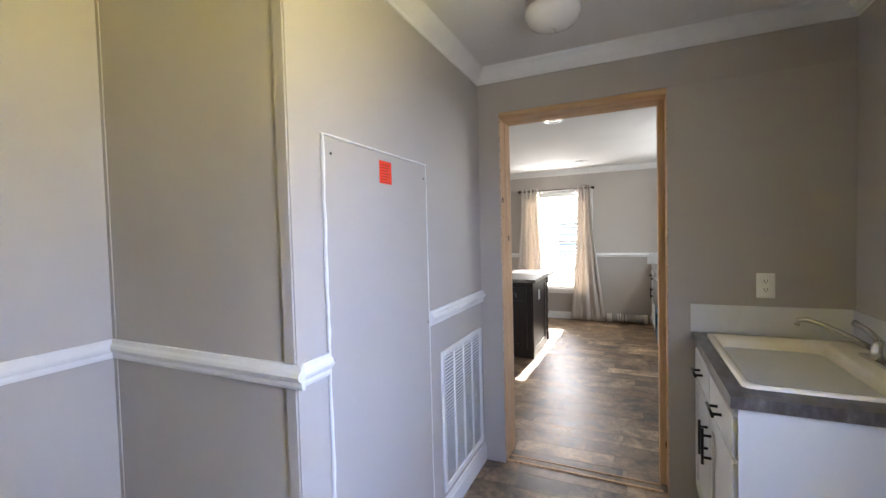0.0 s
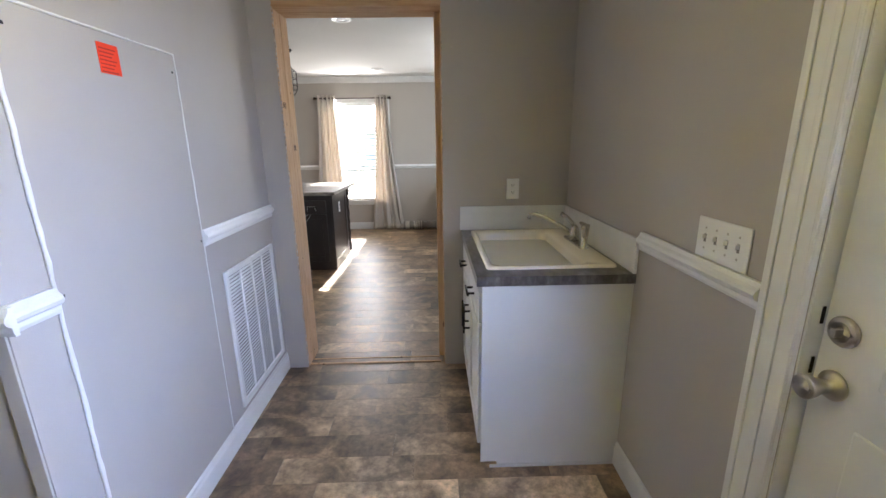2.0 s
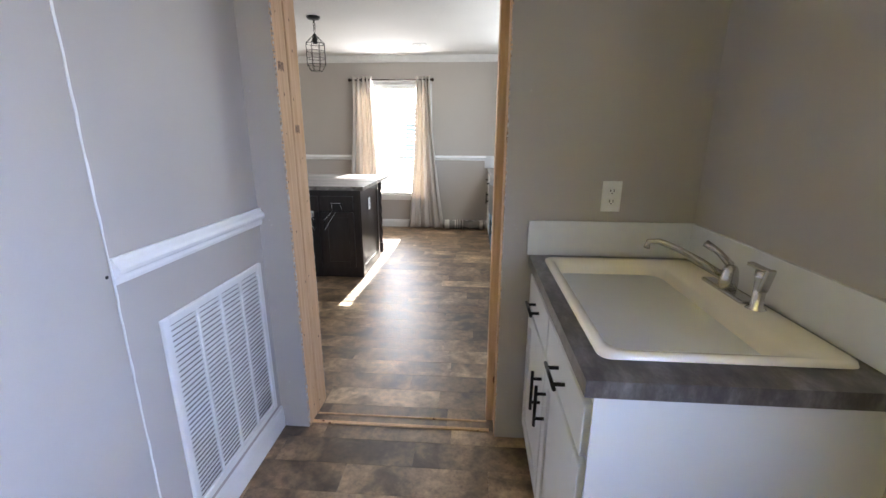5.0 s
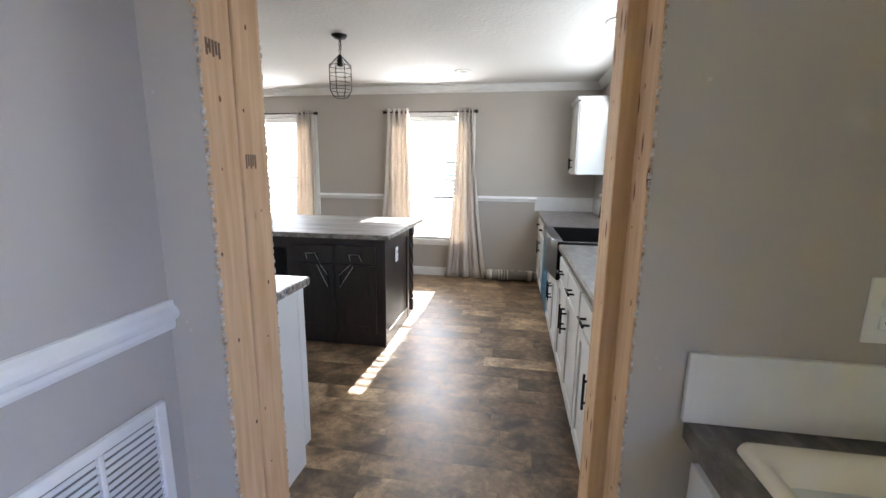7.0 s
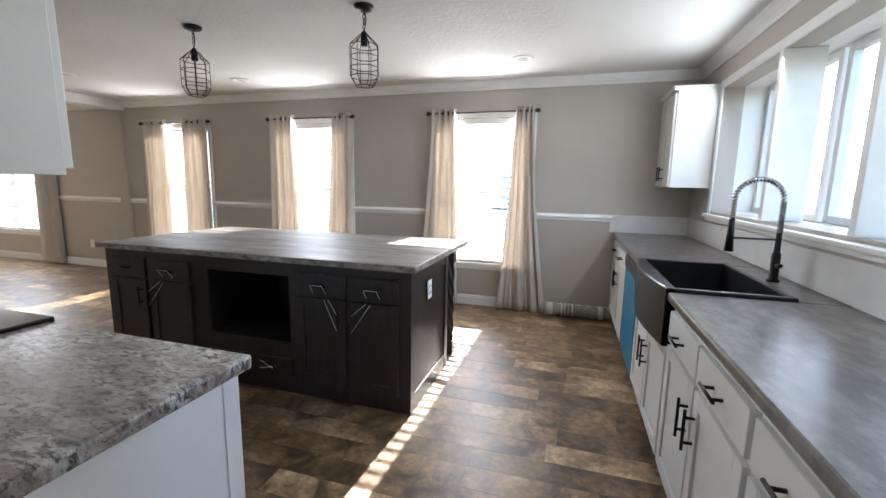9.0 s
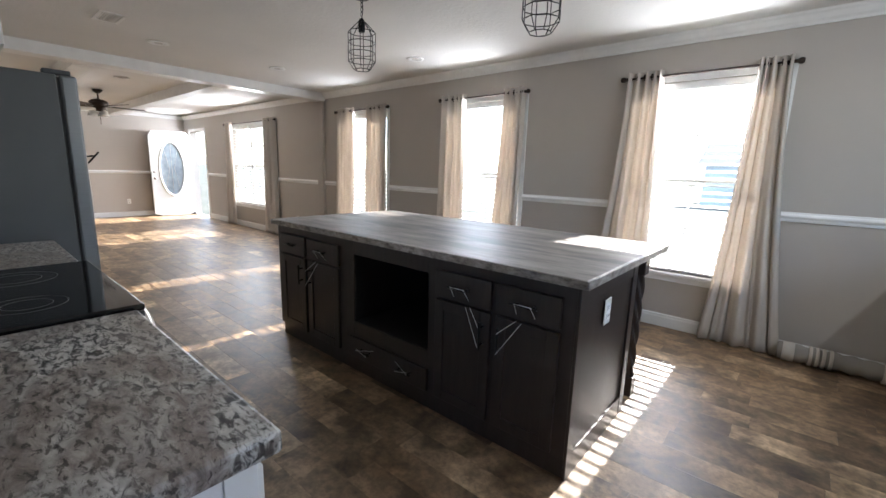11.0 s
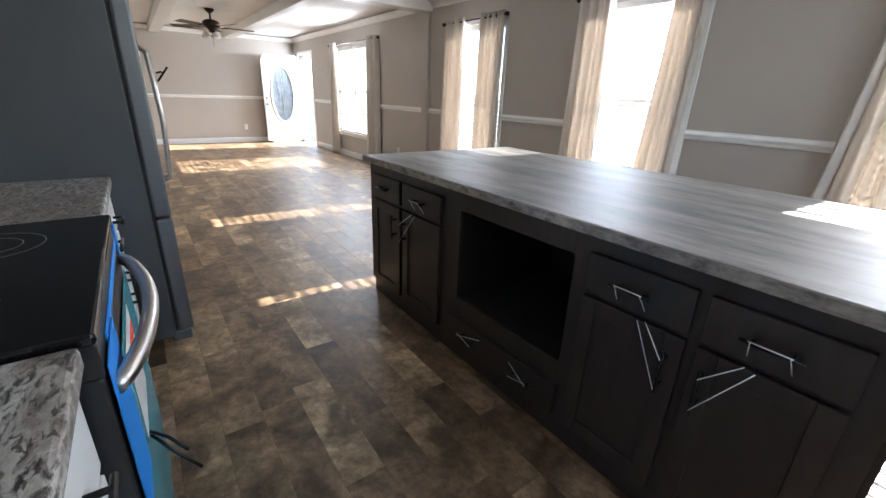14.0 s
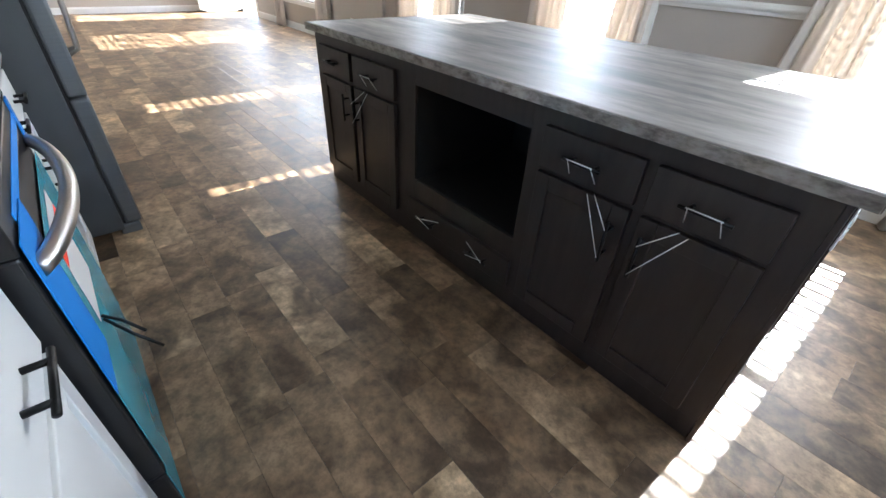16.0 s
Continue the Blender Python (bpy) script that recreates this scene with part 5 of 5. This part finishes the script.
# ---- island ----
def island():
    y0, y1 = 4.662, 5.42
    x0, x1 = -3.19, -0.80
    s = thing("kitchen_island", (-2.0, 5.0, 0), "dark espresso wood island with drawers, doors and an open niche", "kitchen island")
    I = Matrix.Translation((0, y0, 0))
    nx0, nx1, nz0, nz1 = -2.255, -1.610, 0.345, 0.787
    boxes("body", [((x0, y0, 0.10), (nx0, y1, 0.878)), ((nx1, y0, 0.10), (x1, y1, 0.878)), ((nx0, y0, 0.10), (nx1, y1, nz0)), ((nx0, y0, nz1), (nx1, y1, 0.878)), ((nx0, y1 - 0.06, nz0), (nx1, y1, nz1))], M_DARKWOOD, s, 0.001)
    # near-black sheets added on the niche's inner faces to darken the recess
    boxes("niche_darkening", [((nx0, y0 + 0.01, nz0 + 0.001), (nx0 + 0.004, y1 - 0.062, nz1)), ((nx1 - 0.004, y0 + 0.01, nz0 + 0.001), (nx1, y1 - 0.062, nz1)), ((nx0 + 0.004, y1 - 0.066, nz0), (nx1 - 0.004, y1 - 0.062, nz1)), ((nx0 + 0.005, y0 + 0.01, nz0 + 0.001), (nx1 - 0.005, y1 - 0.067, nz0 + 0.004)), ((nx0 + 0.005, y0 + 0.01, nz1 - 0.004), (nx1 - 0.005, y1 - 0.067, nz1 - 0.001))], M_NICHE, s, 0)
    boxes("plinth", [((x0 + 0.01, y0 + 0.012, 0.0), (x1 - 0.003, y1, 0.10))], M_DARKWOOD, s, 0.002)
    boxes("side_panel", [((x1, y0 + 0.001, 0.0), (x1 + 0.014, y0 + 0.07, 0.877)), ((x1, y1 - 0.07, 0.0), (x1 + 0.014, y1, 0.877)), ((x1, y0 + 0.07, 0.0), (x1 + 0.012, y1 - 0.07, 0.11)), ((x1, y0 + 0.07, 0.80), (x1 + 0.012, y1 - 0.07, 0.877)), ((x1, y0 + 0.07, 0.11), (x1 + 0.004, y1 - 0.07, 0.80))], M_DARKWOOD, s, 0.002)
    units = ((-3.125, -2.795), (-2.760, -2.395), (-1.545, -1.203), (-1.172, -0.858))
    # thin white tubes drawn for the bright reflections on and around the bar pulls
    glint_lines = []
    for k, (a, b) in enumerate(units):
        shaker(s, "drawer", I, a, b, 0.685, 0.822, M_DARKWOOD)
        bar_pull(s, I @ Matrix.Translation(((a + b) / 2, -0.02, 0.755)), 0.13, False)
        shaker(s, "door", I, a, b, 0.115, 0.668, M_DARKWOOD)
        side = b - 0.035 if k % 2 == 0 else a + 0.035
        bar_pull(s, I @ Matrix.Translation((side, -0.02, 0.555)), 0.14, True)
        cx = (a + b) / 2
        yy = y0 - 0.061
        if k:
            glint_lines.append([(cx - 0.045, yy, 0.762), (cx + 0.045, yy, 0.762)])
            for q in (-0.04, 0.04):
                glint_lines.append([(cx + q, yy, 0.762), (cx + q * 1.15, y0 - 0.024, 0.705)])
            t = -1 if k % 2 == 0 else 1
            glint_lines.append([(side, yy, 0.60), (side + 0.05 * t * 1.6, y0 - 0.026, 0.675)])
            glint_lines.append([(side, yy, 0.50), (side + 0.055 * t * 1.9, y0 - 0.026, 0.668)])
    shaker(s, "low_drawer", I, -2.290, -1.600, 0.115, 0.245, M_DARKWOOD)
    for xx, t in ((-2.115, 1), (-1.76, -1)):
        bar_pull(s, I @ Matrix.Translation((xx, -0.02, 0.185)), 0.13, False)
        yy = y0 - 0.061
        glint_lines.append([(xx - 0.05, yy, 0.190 + 0.012 * t), (xx + 0.05, yy, 0.190 - 0.012 * t)])
        glint_lines.append([(xx - 0.05 * t, yy, 0.19), (xx + 0.08 * t, y0 - 0.026, 0.215)])
    for line in glint_lines:
        tubes("tie_or_glint", [line], 0.0017, M_GLINT, s, 6)
    # twisted posts under the overhang
    for px in (x1 - 0.035, x0 + 0.045):
        bm = bmesh.new()
        py = 5.64
        add_box(bm, (px - 0.04, py - 0.04, 0), (px + 0.04, py + 0.04, 0.12), 0.004)
        add_box(bm, (px - 0.04, py - 0.04, 0.76), (px + 0.04, py + 0.04, 0.878), 0.004)
        rings = []
        n = 20
        for i in range(66):
            u = i / 65
            z = 0.12 + u * 0.64
            tw = u * 14
            rings.append([bm.verts.new((px + (0.030 + 0.007 * math.cos(4 * (2 * math.pi * k / n) + tw * 2)) * math.cos(2 * math.pi * k / n), py + (0.030 + 0.007 * math.cos(4 * (2 * math.pi * k / n) + tw * 2)) * math.sin(2 * math.pi * k / n), z)) for k in range(n)])
        for a, b in zip(rings, rings[1:]):
            for k in range(n):
                bm.faces.new((a[k], a[(k + 1) % n], b[(k + 1) % n], b[k]))
        finish("post", bm, M_DARKWOOD, s)
    boxes("top", [((-3.235, 4.632, 0.879), (-0.752, 5.872, 0.917))], M_ISLTOP, s, 0.007)
    boxes("edge_band", [((-3.235, 4.6285, 0.880), (-0.752, 4.6315, 0.9145)), ((-0.7515, 4.632, 0.880), (-0.7485, 5.872, 0.9145)), ((-3.2385, 4.632, 0.880), (-3.2355, 5.872, 0.9145))], M_ISLEDGE, s, 0.001)
    plate("outlet", pose(x1 + 0.0145, 4.98, 0.705, 0, 0, 90), 0.075, 0.122, 1, "white outlet on the end of the island", "outlet", False)


island()


# ---- pendant lamps, recessed lights, register ----
def pendant(x, y):
    p = thing("pendant_lamp", (x, y, ZC), "black wire cage pendant lamp hanging over the island", "pendant lamp", "pendants over the island")
    lathe("canopy", (x, y, ZC), ((0.062, 0), (0.062, -0.012), (0.05, -0.024), (0.012, -0.028)), M_BLACK, p)
    links = []
    for i in range(4):
        z = ZC - 0.035 - i * 0.028
        links.append([(x + (0.008 * math.cos(a) if i % 2 else 0), y + (0 if i % 2 else 0.008 * math.cos(a)), z + 0.018 * math.sin(a)) for a in [2 * math.pi * k / 12 for k in range(13)]])
    tubes("chain", links, 0.0022, M_BLACK, p, 6)
    tubes("cord", [[(x + 0.006, y, ZC - 0.02), (x + 0.014, y, ZC - 0.09), (x, y, ZC - 0.155)]], 0.003, M_BLACK, p, 6)
    lathe("socket", (x, y, ZC - 0.145), ((0.008, 0), (0.018, -0.012), (0.022, -0.03), (0.022, -0.085), (0.018, -0.09)), M_BLACK, p, 16)
    n = 8
    zs = ((0.026, -0.17), (0.092, -0.235), (0.092, -0.30), (0.092, -0.365), (0.092, -0.42), (0.055, -0.475))
    lines = []
    for k in range(n):
        a = 2 * math.pi * k / n
        lines.append([(x + r * math.cos(a), y + r * math.sin(a), ZC + z) for r, z in zs])
    for r, z in zs:
        for k in range(n):
            a, b = 2 * math.pi * k / n, 2 * math.pi * (k + 1) / n
            lines.append([(x + r * math.cos(a), y + r * math.sin(a), ZC + z), (x + r * math.cos(b), y + r * math.sin(b), ZC + z)])
    tubes("cage", lines, 0.0026, M_BLACK, p, 6)
    return p


pendant(-1.25, 5.02)
pendant(-2.61, 5.02)


def can_light(x, y, z=None):
    z = ZC if z is None else z
    c = thing("recessed_light", (x, y, z), "white trimmed recessed ceiling light, switched off", "recessed light", "recessed lights")
    lathe("trim", (x, y, z), ((0.055, -0.004), (0.088, -0.001), (0.092, -0.004), (0.088, -0.009), (0.060, -0.011), (0.055, -0.005)), M_PLASTIC, c, 32)
    lathe("lens", (x, y, z), ((0.057, -0.0005), (0.057, -0.004), (0.02, -0.006)), M_FROST, c, 24)


for x, y in ((-0.40, 3.87), (-5.14, 4.54), (-5.15, 5.76), (-3.46, 6.39), (-0.41, 6.32), (0.86, 4.98)):
    can_light(x, y)
can_light(-7.72, 4.80, ZC + 0.02)


def register(x, y):
    r = thing("ceiling_register", (x, y, ZC), "white louvred air register in the ceiling", "vent")
    boxes("frame", [((x - 0.15, y - 0.09, ZC - 0.008), (x + 0.15, y - 0.065, ZC)), ((x - 0.15, y + 0.065, ZC - 0.008), (x + 0.15, y + 0.09, ZC)), ((x - 0.15, y - 0.065, ZC - 0.008), (x - 0.125, y + 0.065, ZC)), ((x + 0.125, y - 0.065, ZC - 0.008), (x + 0.15, y + 0.065, ZC))], M_PLASTIC, r, 0.002)
    boxes("louvre", [((x - 0.125, y - 0.06 + i * 0.018, ZC - 0.007), (x + 0.125, y - 0.053 + i * 0.018, ZC - 0.001)) for i in range(7)], M_PLASTIC, r, 0)


register(-4.63, 4.06)


# ---- living room: fan and front door ----
def ceiling_fan(x, y):
    z = ZC + 0.02
    f = thing("ceiling_fan", (x, y, z), "dark five-blade ceiling fan with frosted glass lamps, at rest", "ceiling fan")
    lathe("canopy", (x, y, z), ((0.07, 0), (0.07, -0.02), (0.03, -0.06)), M_BRONZE, f)
    tubes("downrod", [[(x, y, z - 0.05), (x, y, z - 0.16)]], 0.013, M_BRONZE, f)
    lathe("motor", (x, y, z - 0.15), ((0.03, 0), (0.10, -0.02), (0.135, -0.05), (0.135, -0.10), (0.10, -0.13), (0.05, -0.16), (0.05, -0.20)), M_BRONZE, f)
    for k in range(5):
        a = radians(72 * k + 20)
        m = Matrix.Translation((x, y, z - 0.27)) @ Matrix.Rotation(a, 4, "Z") @ pose(0, 0, 0, 12, 0, 0)
        boxes("blade_iron", [((0.10, -0.02, -0.004), (0.24, 0.02, 0.004))], M_BRONZE, f, 0.002, local=m)
        boxes("blade", [((0.20, -0.065, 0.004), (0.66, 0.065, 0.011))], M_DARKWOOD, f, 0.003, local=m)
    for k in range(3):
        a = radians(120 * k + 30)
        c = (x + 0.10 * math.cos(a), y + 0.10 * math.sin(a), z - 0.37)
        lathe("shade", c, ((0.025, 0.03), (0.04, 0.01), (0.06, -0.03), (0.068, -0.06), (0.05, -0.062)), M_FROST, f, 18)
    tubes("pull_chain", [[(x, y, z - 0.35), (x + 0.005, y, z - 0.56)]], 0.003, M_BRONZE, f, 5)


ceiling_fan(-9.40, 4.82)


def front_door():
    d = thing("door_3", (FD0, YW, 0), "white front door with oval leaded glass, standing open", "door", kind="structure")
    c = 0.07
    boxes("casing", [((FD0 - c, YW - 0.016, 0), (FD0, YW, 2.07 + c)), ((FD1, YW - 0.016, 0), (FD1 + c, YW, 2.07 + c)), ((FD0, YW - 0.016, 2.07), (FD1, YW, 2.07 + c))], M_TRIM, d, 0.003)
    x0, x1 = FD0 - 0.045, FD0 - 0.002
    y0, y1 = 6.165, YW - 0.02
    cy, cz, ry, rz = (y0 + y1) / 2, 1.15, 0.25, 0.62
    n = 48
    bm = bmesh.new()
    def ring(x, f):
        return [bm.verts.new((x, cy + f * ry * math.cos(2 * math.pi * k / n), cz + f * rz * math.sin(2 * math.pi * k / n))) for k in range(n)]
    def border(x):
        vs = []
        for k in range(n):
            a = 2 * math.pi * k / n
            u, v = math.cos(a), math.sin(a)
            s = min((y1 - cy) / abs(u) if abs(u) > 1e-6 else 9, (2.05 - cz if v > 0 else cz - 0.012) / abs(v) if abs(v) > 1e-6 else 9)
            vs.append(bm.verts.new((x, cy + s * u, cz + s * v)))
        return vs
    a, b, c2, d2 = ring(x1, 1), border(x1), border(x0), ring(x0, 1)
    for p, q in ((a, b), (b, c2), (c2, d2), (d2, a)):
        for k in range(n):
            bm.faces.new((p[k], p[(k + 1) % n], q[(k + 1) % n], q[k]))
    finish("leaf", bm, M_TRIM, d)
    bm = bmesh.new()
    add_tube(bm, [(x1 + 0.004, cy + 1.08 * ry * math.cos(2 * math.pi * k / n), cz + 1.04 * rz * math.sin(2 * math.pi * k / n)) for k in range(n + 1)], 0.022, 8, False)
    finish("oval_frame", bm, M_TRIM, d, True)
    bm = bmesh.new()
    vs = [bm.verts.new(((x0 + x1) / 2, cy + ry * math.cos(2 * math.pi * k / n), cz + rz * math.sin(2 * math.pi * k / n))) for k in range(n)]
    back = [bm.verts.new(v.co + Vector((-0.006, 0, 0))) for v in vs]
    bm.faces.new(vs)
    bm.faces.new(back[::-1])
    for k in range(n):
        bm.faces.new((vs[k], back[k], back[(k + 1) % n], vs[(k + 1) % n]))
    finish("oval_glass", bm, material("leaded_glass", (0.34, 0.39, 0.43), 0.25, second=(0.24, 0.28, 0.31), scale=9), d)
    tubes("lead", [[(x1 - 0.012, cy + q * ry, cz - rz * math.sqrt(1 - q * q)), (x1 - 0.012, cy + q * 0.35 * ry, cz), (x1 - 0.012, cy + q * ry, cz + rz * math.sqrt(1 - q * q))] for q in (-0.6, 0.0, 0.6)], 0.004, M_NICKEL, d, 6)
    bm = bmesh.new()
    add_tube(bm, [(x1 + o, y0 + 0.07, 0.92) for o in (0, 0.006, 0.012, 0.04, 0.05, 0.065)], [0.03, 0.03, 0.012, 0.012, 0.027, 0.02], 16)
    add_tube(bm, [(x1 + o, y0 + 0.07, 1.07) for o in (0, 0.012, 0.016)], [0.03, 0.028, 0.01], 16)
    finish("knob", bm, M_NICKEL, d, True)


front_door()
plate("outlet", pose(XE, 5.75, 0.36, 0, 0, 90), 0.075, 0.122, 1, "white outlet low on the living room wall", "outlet", False)
plate("outlet", pose(-7.1, YW, 0.36), 0.075, 0.122, 1, "white outlet low beside the curtain", "outlet", False)


# ---- loose and unfinished bits at the window wall ----
def rolled_remnant():
    r = thing("rolled_rug", (0.14, 7.0, 0.0), "grey and white striped rolled rug lying along the baseboard", "rug")
    bm = bmesh.new()
    add_tube(bm, [(x, 6.985 + 0.006 * math.sin(9 * x), 0.072) for x in [-0.16 + 0.02 * i for i in range(33)]], [0.062 + 0.006 * math.sin(i * 1.3) for i in range(33)], 16)
    finish("roll", bm, M_ASHGREY, r, True)
    for x, w in ((-0.13, 0.07), (0.02, 0.018), (0.055, 0.02), (0.09, 0.02), (0.13, 0.02), (0.40, 0.05)):
        bm = bmesh.new()
        add_tube(bm, [(x, 6.985 + 0.006 * math.sin(9 * x), 0.072), (x + w, 6.985 + 0.006 * math.sin(9 * (x + w)), 0.072)], 0.0705, 16)
        finish("stripe", bm, M_CURTAIN, r, True)


rolled_remnant()

# ---- outside ----
bm = bmesh.new()
bmesh.ops.create_grid(bm, x_segments=8, y_segments=8, size=600)
bmesh.ops.translate(bm, verts=bm.verts, vec=(0, 0, -0.75))
tagged(finish("ground", bm, M_GRASS), "dry sunlit lawn around the house", "ground", "", "structure")


def far_house(x, y):
    h = thing("house", (x, y, -0.75), "pale sided neighbouring house with a grey roof", "house")
    boxes("wall", [((x - 9, y, -0.75), (x + 9, y + 7, 2.3))], M_SIDING, h, 0)
    bm = bmesh.new()
    v = [bm.verts.new(p) for p in ((x - 9.5, y - 0.5, 2.3), (x + 9.5, y - 0.5, 2.3), (x + 9.5, y + 7.5, 2.3), (x - 9.5, y + 7.5, 2.3), (x - 9.5, y + 3.5, 4.2), (x + 9.5, y + 3.5, 4.2))]
    for f in ((0, 1, 5, 4), (2, 3, 4, 5), (0, 4, 3), (1, 2, 5), (0, 3, 2, 1)):
        bm.faces.new([v[i] for i in f])
    finish("roof", bm, M_SHINGLE, h)
    for k in (-6, -2, 3, 6.5):
        boxes("window", [((x + k - 0.5, y - 0.05, 0.5), (x + k + 0.5, y - 0.003, 1.8))], M_GLASSBLACK, h, 0.01)


far_house(3.0, 40.0)


# ---- floor planks ----
def plank_field():
    L, WD, gap = 0.615, 0.1524, 0.0010
    rnd = random.Random(11)
    bm = bmesh.new()
    add_box(bm, (-L / 2 + gap / 2, -WD / 2 + gap / 2, -0.004), (L / 2 - gap / 2, WD / 2 - gap / 2, 0.0), 0)
    full = bpy.data.meshes.new("plank")
    bm.to_mesh(full)
    bm.free()
    full.materials.append(M_PLANK)
    rest = bmesh.new()
    floor_ob = bpy.data.objects["floor"]
    near = []
    def lay(x0, x1, y0, y1):
        rows = int(math.ceil((y1 - y0) / WD))
        for r in range(rows):
            ya, yb = y0 + r * WD, min(y1, y0 + (r + 1) * WD)
            x = x0 - rnd.uniform(0.1, 0.9) * L
            while x < x1:
                a, b = max(x, x0), min(x + L, x1)
                x += L
                if b - a < 0.02:
                    continue
                inside = -4.4 < (a + b) / 2 < 1.3 and 1.0 < (ya + yb) / 2 < 7.1
                if b - a > L - 1e-6 and yb - ya > WD - 1e-6 and inside and len(near) < 300:
                    near.append(((a + b) / 2, (ya + yb) / 2))
                else:
                    add_box(rest, (a + gap / 2, ya + gap / 2, -0.004), (b - gap / 2, yb - gap / 2, 0.0))
    lay(XE, XR, 4.034 - 10 * WD, YW)
    lay(XREC, XR, 1.34 - 19 * WD, 4.034 - 10 * WD)
    for x, y in near:
        p = new("plank", full)
        p.parent = floor_ob
        p.location = (x, y, 0)
    tagged(finish("planks", rest, M_PLANK, floor_ob), kind="stuff")


plank_field()
